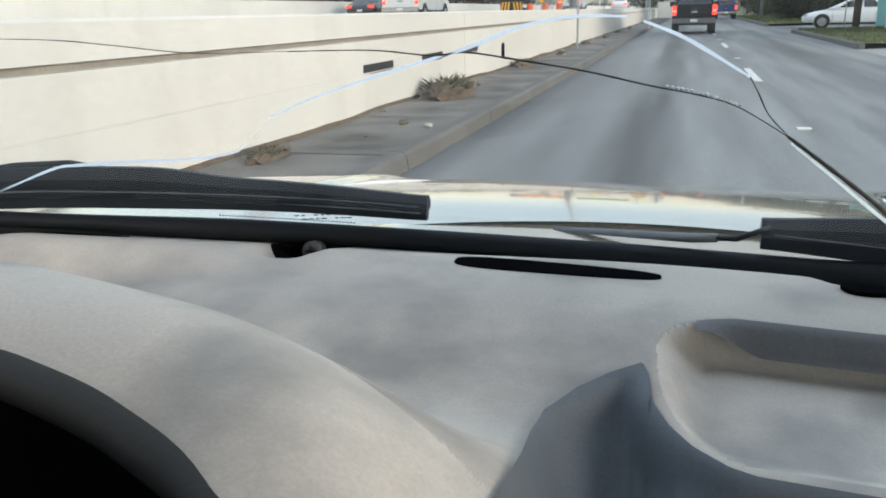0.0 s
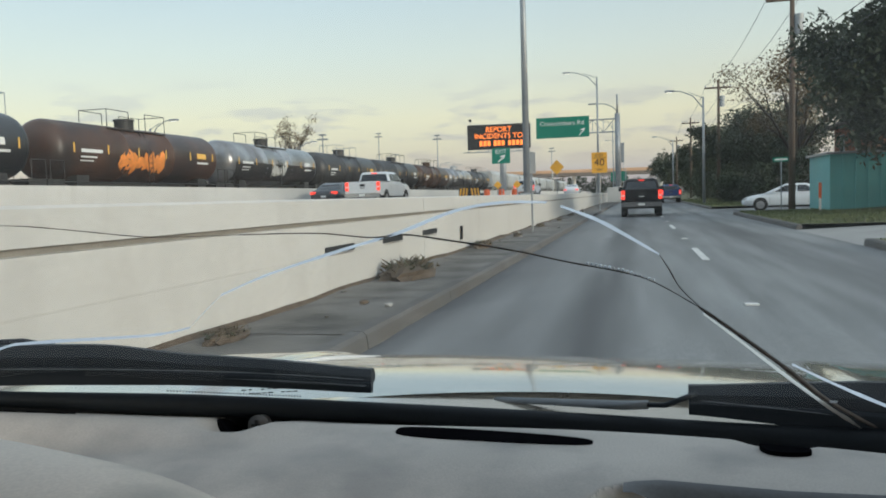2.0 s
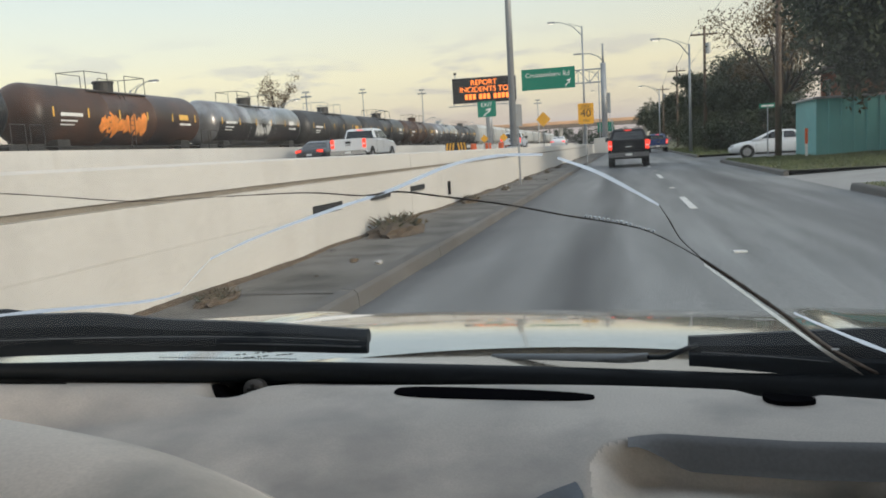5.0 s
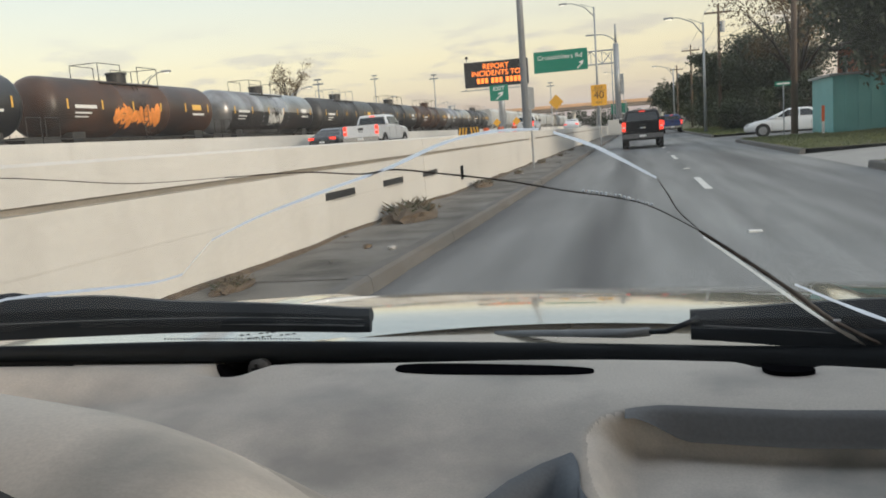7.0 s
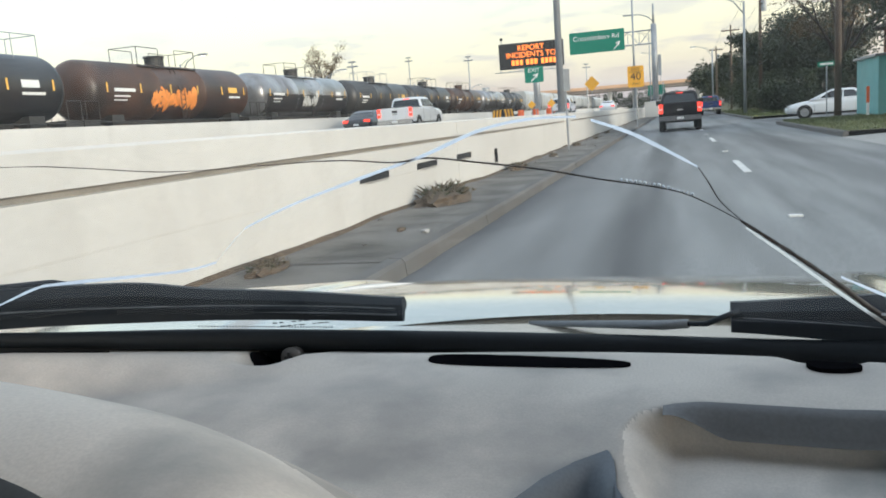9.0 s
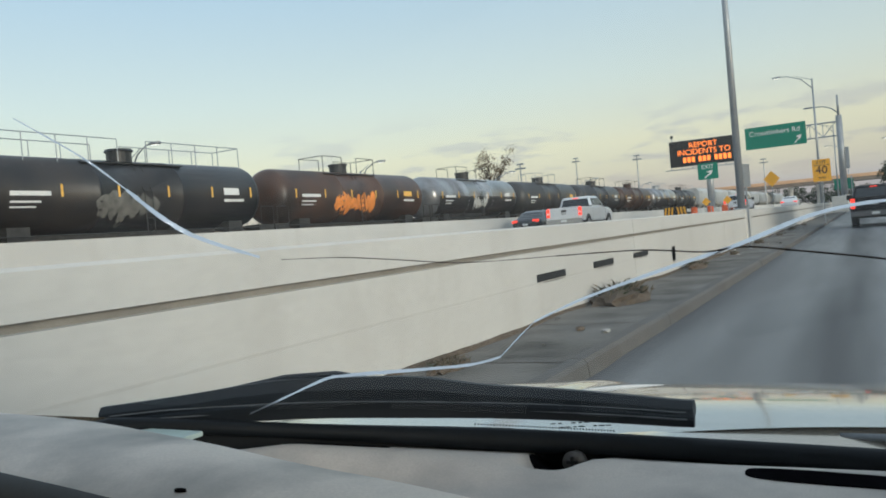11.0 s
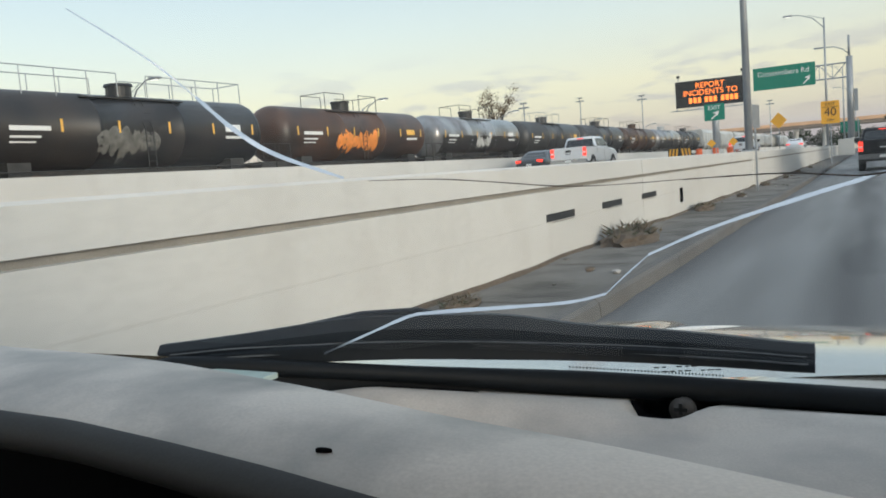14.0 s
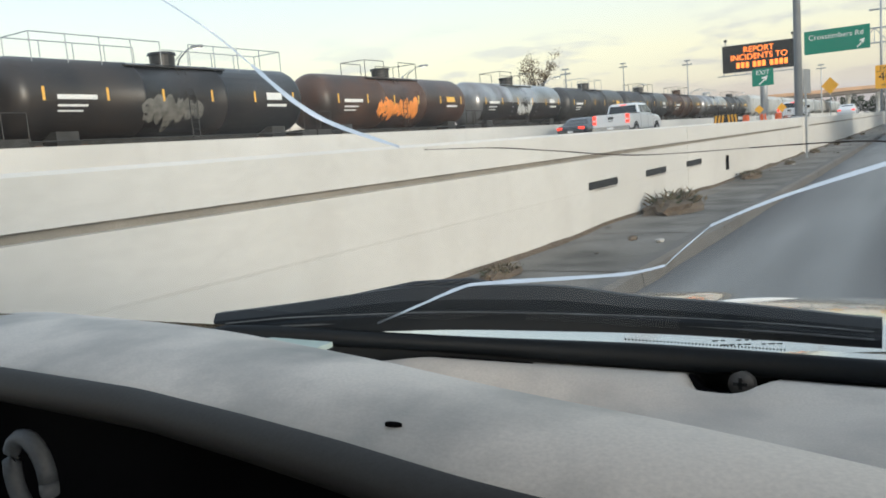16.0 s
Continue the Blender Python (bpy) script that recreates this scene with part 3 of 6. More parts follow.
for i, (y, s) in enumerate(((5.6, 0.22), (10.6, 0.6), (16.5, 0.36), (21.0, 0.2), (27.0, 0.25), (33.0, 0.2), (40.0, 0.25), (47.0, 0.2))):
    weed((WALL_X + 0.28 + 0.1 * (i % 2), y, 0.15), s, i, "dry weeds on a soil heap at the wall foot")
rnd = random.Random(11)
for i in range(26):
    y = rnd.uniform(4.5, 40)
    bm = bmesh.new()
    bmesh.ops.create_icosphere(bm, subdivisions=1, radius=1)
    s = rnd.uniform(0.02, 0.06)
    for v in bm.verts:
        v.co = Vector((v.co.x * s, v.co.y * s * 1.6, v.co.z * s * 0.6)) * (1 + 0.4 * noise.noise(v.co * 3 + Vector((i, 0, 0))))
    ob = link("rubble", bm, rnd.choice((KERB, DRIVE, DIRT)))
    ob.location = (rnd.uniform(WALL_X + 0.12, KERB_X - 0.3), y, 0.165)
    tagged(ob, "small chip of broken concrete on the dirty strip", "rubble", "rubble along the wall")


# ---- the car that carries the view: dashboard, windscreen, wipers, bonnet ----
def glass_y(x, z):
    return 0.716 - 0.6 * (z - 1.1) - 0.5 * x * x


def base_z(x):
    return 0.985 - 0.03 * x + 0.14 * x * x


def base_y(x):
    return glass_y(x, base_z(x)) - 0.015


car = thing("car", (0, 0, 0), 0, "pale car with a grey dashboard and a cracked windscreen", "car")

LIP = ((-1.0, 0.222), (-0.68, 0.217), (-0.59, 0.215), (-0.50, 0.203), (-0.43, 0.192), (-0.36, 0.178), (-0.25, 0.164), (-0.19, 0.146), (-0.14, 0.124), (-0.112, 0.104), (-0.082, 0.078), (-0.068, 0.02), (-0.06, -0.10), (0.1, -0.12))
NOTCH = ((-0.0662, -0.2), (-0.0656, 0.05), (-0.0653, 0.14), (-0.0650, 0.25), (-0.0645, 0.345), (-0.061, 0.384), (-0.044, 0.416), (-0.024, 0.439), (-0.003, 0.456), (0.003, 0.44), (0.006, 0.41),
         (0.017, 0.384), (0.031, 0.361), (0.05, 0.343), (0.064, 0.337), (0.13, 0.332), (0.8, 0.325))


def straight(x, table):
    if x <= table[0][0]:
        return table[0][1]
    for (x0, v0), (x1, v1) in zip(table, table[1:]):
        if x <= x1:
            return v0 + (v1 - v0) * (x - x0) / (x1 - x0)
    return table[-1][1]


def soft(x, table):
    return sum(straight(x + k * 0.012, table) for k in range(-2, 3)) / 5


def lip(x):
    return sum(straight(x + 0.006 * k, LIP) for k in (-2, -1, 0, 1, 2)) / 5


NOTCH_EDGE = []
for (xa, ya), (xb, yb) in zip(NOTCH, NOTCH[1:]):
    n = max(2, int(math.hypot(xb - xa, yb - ya) / 0.0012))
    NOTCH_EDGE += [(xa + (xb - xa) * (k + 0.5) / n, ya + (yb - ya) * (k + 0.5) / n, math.hypot(xb - xa, yb - ya) / n) for k in range(n)]
NOTCH_EDGE = np.array(NOTCH_EDGE)


def shear(y):
    return 0.0185 * ease(0.375, 0.17, y)


def notch_depth(x, y):
    """How far a place lies inside the drop between the instrument hood and the tray, rounded off in the corners."""
    x -= shear(y)
    if y >= straight(x, NOTCH) or x < NOTCH[0][0]:
        return 0.0
    d2 = (NOTCH_EDGE[:, 0] - x) ** 2 + (NOTCH_EDGE[:, 1] - y) ** 2
    return float((2 / math.pi * (NOTCH_EDGE[:, 2] / (d2 + 1e-7) ** 2).sum()) ** (-1 / 3))


TRAY_LINE = ((0.0, 0.485), (0.007, 0.495), (0.016, 0.512), (0.040, 0.525), (0.062, 0.530), (0.16, 0.520), (0.8, 0.515))


def tray(x, y):
    """Depth of the open tray on the passenger side."""
    if x < 0.0:
        return 0.0
    back = straight(x, TRAY_LINE)
    front = straight(x, NOTCH)
    return -0.035 * ease(0.0, 0.045, x) * ease(-0.001, 0.010, back - y) * ease(0.004, 0.085, y - front)


CREST = ((-1.0, 0.362), (-0.85, 0.352), (-0.72, 0.345), (-0.64, 0.336), (-0.48, 0.300), (-0.38, 0.272), (-0.30, 0.256), (-0.23, 0.238), (-0.17, 0.222), (-0.12, 0.205), (-0.08, 0.188), (-0.04, 0.165), (0.1, 0.13))


def lesser(a, b, k):
    h = max(k - abs(a - b), 0.0) / k
    return min(a, b) - h * h * k * 0.25


def hump(x, y, z):
    """The instrument hood over a deck of height z: a top sloping gently to a rounded crest, then a steep fall."""
    c, a = soft(x, CREST), lip(x)
    s = (y - a) / max(0.05, c - a)
    lift = 0.013
    top = 1.119 + 0.030 * s - (0.045 - lift) * s * s
    back = 1.107 + lift - 0.85 * (y - c)
    round_off = 0.014 + 0.09 * ease(-0.2, 0.02, x)
    rise = -lesser(-(lesser(top, back, round_off) - z), 0.0, 0.05)
    return z + rise * soft(x, ((-0.30, 1.0), (-0.20, 0.99), (-0.11, 0.94), (-0.05, 0.78), (0.0, 0.48), (0.05, 0.16), (0.09, 0.0)))


def deck(x, y):
    d = base_y(x) - y
    z = min(base_z(x), 1.055) - 0.012 + 0.26 * min(max(d, -0.05), 0.12)
    for cx, cy in ((-0.371, 0.665), (0.170, 0.630)):
        z -= (0.030 if cx < 0 else 0.034) * math.exp(-((x - cx) / 0.026) ** 4) * ease(cy - 0.10, cy - 0.02, y)
    s = ease(0.03, 0.14, d)
    z = z * (1 - s) + (1.014 - 0.02 * ease(0.2, 0.4, d)) * s
    z = hump(x, y, z)
    fall = notch_depth(x, y)
    if fall > 0:
        rim = sum(straight(max(-0.05, x + 0.008 * k), NOTCH) for k in (-2, -1, 0, 1, 2)) / 5
        z -= ease(0.0, 0.02, fall) * (0.003 + 0.55 * max(0.0, rim - y))
    return z + tray(x, y)


bm = bmesh.new()
xs = spread(-0.95, -0.12, 110) + spread(-0.117, -0.068, 36) + spread(-0.067, -0.050, 34) + spread(-0.049, 0.10, 110) + spread(0.105, 0.75, 90)
NY = 220
rows = []
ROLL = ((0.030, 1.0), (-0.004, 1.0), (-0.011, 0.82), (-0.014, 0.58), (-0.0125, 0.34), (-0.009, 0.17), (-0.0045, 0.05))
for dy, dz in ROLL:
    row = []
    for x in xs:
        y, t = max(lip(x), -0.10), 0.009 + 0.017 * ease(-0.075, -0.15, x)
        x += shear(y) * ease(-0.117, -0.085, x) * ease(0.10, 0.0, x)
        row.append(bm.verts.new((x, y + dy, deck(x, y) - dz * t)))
    rows.append(row)
for j in range(NY):
    row = []
    for x in xs:
        ya, yb = lip(x), base_y(x) + 0.03
        ya = max(ya, -0.10)
        y = ya + (yb - ya) * j / (NY - 1)
        x += shear(y) * ease(-0.117, -0.085, x) * ease(0.10, 0.0, x)
        row.append(bm.verts.new((x, y, deck(x, y) - 0.03 * ease(0.0005, 0.007, notch_depth(x, y)))))
    rows.append(row)
for j, (a, b) in enumerate(zip(rows, rows[1:])):
    for k in range(len(a) - 1):
        f = bm.faces.new((a[k], a[k + 1], b[k + 1], b[k]))
        cx, cy = a[k].co.x, a[k].co.y
        # darker past the crest and lighter in the tray: shading put into colour
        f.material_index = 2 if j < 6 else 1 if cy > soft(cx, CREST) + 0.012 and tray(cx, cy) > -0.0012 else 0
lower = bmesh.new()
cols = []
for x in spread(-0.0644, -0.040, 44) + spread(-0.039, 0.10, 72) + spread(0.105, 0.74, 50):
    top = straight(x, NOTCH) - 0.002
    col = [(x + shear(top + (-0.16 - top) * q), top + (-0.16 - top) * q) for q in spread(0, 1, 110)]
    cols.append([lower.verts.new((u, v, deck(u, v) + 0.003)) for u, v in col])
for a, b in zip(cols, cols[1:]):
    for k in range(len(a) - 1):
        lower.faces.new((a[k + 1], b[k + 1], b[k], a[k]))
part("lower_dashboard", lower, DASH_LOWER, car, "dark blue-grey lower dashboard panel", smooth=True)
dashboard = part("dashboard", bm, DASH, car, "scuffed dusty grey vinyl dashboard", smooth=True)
dashboard.data.materials.append(DASH_SHADED)
dashboard.data.materials.append(LIP_SHADE)
# dark strip laid over the tray's back wall, standing in for its shade
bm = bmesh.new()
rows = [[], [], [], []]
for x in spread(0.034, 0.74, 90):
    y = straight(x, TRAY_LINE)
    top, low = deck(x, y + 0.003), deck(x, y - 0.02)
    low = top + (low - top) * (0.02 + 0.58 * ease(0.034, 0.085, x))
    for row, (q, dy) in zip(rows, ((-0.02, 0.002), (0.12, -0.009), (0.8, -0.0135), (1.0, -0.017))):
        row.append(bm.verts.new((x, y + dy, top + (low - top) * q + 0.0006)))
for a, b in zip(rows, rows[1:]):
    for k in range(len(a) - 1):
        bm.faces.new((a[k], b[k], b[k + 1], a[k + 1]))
part("tray_back", bm, TRAY_SHADE, car, "back wall of the open tray, its shade painted dark", smooth=True)

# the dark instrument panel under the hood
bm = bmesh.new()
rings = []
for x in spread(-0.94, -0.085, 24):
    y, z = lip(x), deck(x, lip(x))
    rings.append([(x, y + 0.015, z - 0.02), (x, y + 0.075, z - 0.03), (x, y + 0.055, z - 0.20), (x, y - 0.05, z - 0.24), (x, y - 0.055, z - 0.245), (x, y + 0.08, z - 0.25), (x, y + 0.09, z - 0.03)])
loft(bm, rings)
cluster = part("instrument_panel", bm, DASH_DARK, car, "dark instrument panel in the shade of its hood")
ring = [(-0.704 + 0.020 * math.cos(a), 0.205, 1.050 + 0.026 * math.sin(a)) for a in spread(0, 2 * math.pi, 21)]
part("column_switch", tubed(ring, 0.006, 8), DASH_LOWER, cluster, "grey loop of a switch on the steering column", smooth=True)
# black openings of the vents and screw recesses, following the dashboard's surface
def opening(name, cx, cy, rx, ry, skew, power, label, proud=0.0012):
    bm = bmesh.new()
    ring = []
    for a in spread(0, 2 * math.pi, 41)[:-1]:
        u, v = math.copysign(abs(math.cos(a)) ** power, math.cos(a)), math.copysign(abs(math.sin(a)) ** power, math.sin(a))
        taper = 1.0 - 0.25 * u
        ring.append((cx + rx * u, cy + skew * u + ry * v * taper))
    loft(bm, [[(x, y, deck(x, y) - 0.002) for x, y in ring], [(x, y, deck(x, y) + proud) for x, y in ring], [(cx + (x - cx) * 0.94, cy + (y - cy) * 0.9, deck(x, y) + proud + 0.0002) for x, y in ring]])
    return part(name, bm, VOID, car, label)


opening("defroster_slot", -0.093, 0.623, 0.098, 0.0165, -0.006, 0.6, "long black defroster slot")
opening("screw_recess", -0.378, 0.662, 0.027, 0.022, 0.004, 0.9, "dark oval screw recess")
opening("screw_recess", 0.172, 0.616, 0.021, 0.014, -0.003, 0.9, "dark oval screw recess", 0.004)
opening("screw_recess", -0.60, 0.545, 0.075, 0.009, 0.030, 0.9, "dark narrow gap below the seal")
opening("dash_mark", -0.408, 0.199, 0.0044, 0.0011, 0.0, 1.0, "small dark mark on the vinyl")
sz = 1.003
SCREW = mat("dull_screw", (0.10, 0.092, 0.085), 0.45, 0.5, vary=0.2, scale=60)
bm = tubed([(-0.360, 0.668, sz - 0.002), (-0.360, 0.655, sz + 0.002)], [0.012, 0.011], 18)
bolt = part("screw", bm, SCREW, car, "round cross-head screw", smooth=True)
for turn in (0, 1):
    w = (0.006, 0.0016) if turn else (0.0016, 0.006)
    bm = boxed((-0.360 - w[0], 0.6535, sz + 0.002 - w[1]), (-0.360 + w[0], 0.6555, sz + 0.002 + w[1]))
    part("screw_slot", bm, BLACK, bolt)

# the black seal along the foot of the glass, bulging over the dashboard's edge
bm = bmesh.new()
pts = [(x, base_y(x), base_z(x) + 0.001 - 0.06 * ease(-0.74, -0.88, x)) for x in spread(-0.95, 0.75, 70)]
tube(bm, pts, [0.0125 - 0.0045 * ease(-0.42, -0.62, x) + 0.005 * ease(0.12, 0.35, x) for x, _, _ in pts], 12)
for (xa, ya, za), (xb, yb, zb) in zip(pts, pts[1:]):
    q = [bm.verts.new(v) for v in ((xa, ya + 0.008, za), (xb, yb + 0.008, zb), (xb, yb + 0.008, zb - 0.07), (xa, ya + 0.008, za - 0.07))]
    bm.faces.new(q)
part("glass_seal", bm, RUBBER, car, "thick black rubber seal along the foot of the windscreen", smooth=True)
bm = boxed((-0.745, 0.420, 1.075), (-0.650, 0.446, 1.080), 0.001)
part("number_plate_strip", bm, mat("pale_plate", (0.45, 0.55, 0.52), 0.4, vary=0.1), car, "small pale metal plate at the glass edge")

# windscreen: a curved pane
bm = bmesh.new()
zs = spread(0.0, 1.0, 16)
rows = []
for s in zs:
    row = []
    for x in spread(-0.97, 0.77, 40):
        z = base_z(x) + s * (1.64 - base_z(x))
        row.append(bm.verts.new((x, glass_y(x, z), z)))
    rows.append(row)
for a, b in zip(rows, rows[1:]):
    for k in range(len(a) - 1):
        bm.faces.new((a[k], a[k + 1], b[k + 1], b[k]))
windscreen = part("windscreen", bm, GLASS, car, "cracked clear windscreen", smooth=True)
windscreen.visible_shadow = False


def crack(name, pts, width, material, label, lift=0.002):
    """A crack running over the glass through a few bends given as (x, z)."""
    c = [Vector((x, 0, z)) for x, z in pts]
    path = []
    for i in range(len(c) - 1):
        p0, p1, p2, p3 = c[max(i - 1, 0)], c[i], c[i + 1], c[min(i + 2, len(c) - 1)]
        for k in range(6):
            t = k / 6
            p = 0.5 * (2 * p1 + (p2 - p0) * t + (2 * p0 - 5 * p1 + 4 * p2 - p3) * t * t + (3 * p1 - p0 - 3 * p2 + p3) * t ** 3)
            path.append(p)
    path.append(c[-1])
    pts3 = [(p.x, glass_y(p.x, p.z) - lift, p.z) for p in path]
    radii = [width * (0.45 + 0.55 * math.sin(math.pi * (i + 1) / (len(pts3) + 1)) + 0.30 * noise.noise((i * 0.8, width * 900, 0))) for i in range(len(pts3))]
    if material is CRACK_DARK:
        bm = tubed(pts3, radii, 6)
    else:
        bm = bmesh.new()
        sides = []
        for i, p in enumerate(pts3):
            a, b = Vector(pts3[max(i - 1, 0)]), Vector(pts3[min(i + 1, len(pts3) - 1)])
            across = (b - a).cross(Vector((0, -0.6, 0.8))).normalized() * radii[i] * 1.5
            sides.append((bm.verts.new(Vector(p) - across), bm.verts.new(Vector(p) + across)))
        for (a, b), (c, d) in zip(sides, sides[1:]):
            bm.faces.new((a, b, d, c))
    ob = part(name, bm, material, windscreen, label, smooth=True)
    ob.visible_shadow = False
    return ob


crack("crack", [(-0.371, 1.154), (-0.318, 1.175), (-0.241, 1.198), (-0.182, 1.214), (-0.124, 1.234), (-0.078, 1.241), (-0.035, 1.240)], 0.0019, CRACK_WHITE, "pale bluish glinting crack")
crack("crack", [(-0.022, 1.236), (0.009, 1.223), (0.035, 1.208), (0.068, 1.187)], 0.0020, CRACK_WHITE, "bright white glinting crack")
crack("crack", [(0.068, 1.187), (0.077, 1.172), (0.088, 1.152), (0.106, 1.133)], 0.0006, CRACK_DARK, "thin dark crack")
crack("crack", [(-0.652, 1.080), (-0.612, 1.096), (-0.576, 1.110), (-0.556, 1.1125), (-0.49, 1.112), (-0.442, 1.113), (-0.412, 1.119)], 0.0016, CRACK_WHITE, "pale bluish glinting crack")
crack("crack", [(-0.412, 1.119), (-0.395, 1.134), (-0.371, 1.154)], 0.0005, CRACK_WHITE, "pale bluish glinting crack")
crack("crack", [(-0.56, 1.236), (-0.512, 1.233), (-0.472, 1.227), (-0.412, 1.218), (-0.334, 1.217)], 0.0005, CRACK_DARK, "hair-thin dark crack")
crack("crack", [(-0.334, 1.217), (-0.261, 1.216), (-0.21, 1.210), (-0.177, 1.212), (-0.135, 1.205), (-0.072, 1.193), (-0.019, 1.180), (0.033, 1.169), (0.064, 1.158), (0.106, 1.132)], 0.0010, CRACK_DARK, "long thin dark crack")
crack("crack", [(0.106, 1.132), (0.148, 1.100), (0.191, 1.066), (0.229, 1.034), (0.276, 1.006), (0.34, 0.982)], 0.0026, CRACK_DARK, "wide dark crack")
crack("crack", [(0.110, 1.125), (0.148, 1.094), (0.202, 1.049), (0.248, 1.014), (0.290, 0.994), (0.34, 0.974), (0.40, 0.955)], 0.0019, CRACK_WARM, "cream-coloured glinting crack")
crack("crack", [(0.195, 1.072), (0.231, 1.054), (0.271, 1.036), (0.34, 1.008), (0.42, 0.98)], 0.0016, CRACK_WHITE, "bright white glinting crack")
crack("crack", [(-0.690, 1.372), (-0.661, 1.337), (-0.645, 1.309)], 0.0008, CRACK_WHITE, "thin pale crack")
crack("crack", [(-0.645, 1.309), (-0.631, 1.282), (-0.613, 1.262), (-0.576, 1.240)], 0.0022, CRACK_WHITE, "bright white glinting crack")
# frayed glass chips along the middle of the long crack
rnd = random.Random(5)
for i in range(16):
    x = 0.0 + i * 0.0042
    z = straight(x, ((-0.019, 1.180), (0.033, 1.169), (0.064, 1.158), (0.106, 1.132))) + 0.0025
    bm = bmesh.new()
    bmesh.ops.create_icosphere(bm, subdivisions=1, radius=rnd.uniform(0.0010, 0.0020))
    ob = part("glass_chip", bm, CRACK_WHITE, windscreen)
    ob.location = (x, glass_y(x, z) - 0.003, z)
for x, z in ((0.236, 1.032),):
    ob = part("glass_chip", boxed((x - 0.004, glass_y(x, z) - 0.004, z - 0.001), (x + 0.003, glass_y(x, z) - 0.003, z + 0.0012)), CRACK_WHITE, windscreen)

# printed dots and a small etched label at the foot of the glass
def glass_spots(name, spots, label):
    bm = bmesh.new()
    for x, z, w, h in spots:
        c = [(x - w, z - h * 0.6), (x - w * 0.6, z - h), (x + w * 0.6, z - h), (x + w, z - h * 0.6), (x + w, z + h * 0.6), (x + w * 0.6, z + h), (x - w * 0.6, z + h), (x - w, z + h * 0.6)]
        bm.faces.new([bm.verts.new((a, glass_y(a, b) - 0.0015, b)) for a, b in c])
    ob = tagged(part(name, bm, VOID, windscreen, label), kind="stuff")
    ob.visible_shadow = False


glass_spots("frit_dots", [(x, base_z(x) + 0.0150, 0.0007, 0.0011) for x in spread(-0.46, -0.33, 46)], "row of tiny black printed dots")
glass_spots("etched_label", [(-0.386 + 0.0066 * k, base_z(-0.36) + 0.0185 + 0.005 * r, 0.0019 + 0.0006 * ((k * 5 + r) % 3), 0.0007) for r in (0, 1) for k in range(9) if (k + 3 * r) % 5], "small dark etched maker's label, unreadable")

# wipers, lying on the glass
def blade_ring(x, low, h):
    z = low + h * 0.5
    y = glass_y(x, z) + 0.006
    return [(x, y, z - h * 0.5), (x, y + 0.007, z - h * 0.5), (x, y + 0.010, z - h * 0.12), (x, y + 0.016, z - h * 0.05), (x, y + 0.018, z + h * 0.2), (x, y + 0.012, z + h * 0.5),
            (x, y + 0.005, z + h * 0.5), (x, y + 0.001, z + h * 0.2), (x, y + 0.0035, z - h * 0.05), (x, y + 0.001, z - h * 0.12)]


def wiper(name, low, height, xa, xb, label):
    w = part(name, loft(bmesh.new(), [blade_ring(x, soft(x, low), soft(x, height)) for x in spread(xa, xb, 60)]), WIPER, car, label)
    for k, rr in ((0.30, 0.0009), (0.62, 0.0006)):
        pts = []
        for x in spread(xa + 0.012, xb - 0.006, 40):
            z = soft(x, low) + 0.028 * k * min(1.0, soft(x, height) / 0.028)
            pts.append((x, glass_y(x, z) + 0.003, z))
        part("blade_edge", tubed(pts, rr, 6), BLADE_LINE, w, "thin grey line of the blade holder")
    return w


BLADE_LINE = mat("blade_line", (0.12, 0.125, 0.13), 0.5, vary=0.3, scale=40)
wl_blade = wiper("wiper", ((-0.775, 1.080), (-0.60, 1.068), (-0.42, 1.047), (-0.252, 1.025)),
                 ((-0.775, 0.022), (-0.71, 0.029), (-0.64, 0.040), (-0.50, 0.043), (-0.46, 0.034), (-0.36, 0.031), (-0.252, 0.026)), -0.775, -0.252, "black wiper blade resting low on the glass")
bm = tubed([(-0.70, glass_y(-0.70, 1.1) + 0.02, 1.100), (-0.63, glass_y(-0.63, 1.1) + 0.03, 1.110), (-0.585, glass_y(-0.585, 1.1) + 0.03, 1.109), (-0.55, glass_y(-0.55, 1.09) + 0.025, 1.098)], 0.004, 8)
part("wiper_arm", bm, WIPER, wl_blade, smooth=True)
wr_blade = wiper("wiper", ((0.100, 1.003), (0.28, 0.995), (0.42, 0.999), (0.65, 1.025)), ((0.100, 0.030), (0.16, 0.038), (0.28, 0.056), (0.40, 0.056), (0.60, 0.03)), 0.100, 0.62, "black wiper blade resting low on the glass")
bm = tubed([(0.108, glass_y(0.108, 1.03) + 0.008, 1.028), (0.075, 0.752, 1.016), (0.052, 0.770, 1.011)], 0.003, 8)
arm = part("wiper_arm", bm, WIPER, wr_blade, smooth=True)
bm = tubed([(0.057, 0.767, 1.012), (0.03, 0.774, 1.0085), (-0.03, 0.785, 1.0065), (-0.121, 0.797, 1.0045)], [0.005, 0.0055, 0.0045, 0.003], 8)
part("wiper_linkage", bm, mat("faded_black", (0.16, 0.17, 0.18), 0.5, vary=0.15), wr_blade, "faded grey wiper arm", smooth=True)

# bonnet and wings
def bonnet(x, y):
    dx = x + 0.1
    return 1.020 - 0.22 * (y - 0.75) ** 2 - 0.05 * dx * dx - 0.10 * max(0.0, abs(dx) - 0.62) ** 1.5 + 0.009 * ease(0.375, 0.405, abs(dx)) - 0.010 * ease(0.90, 0.73, y)


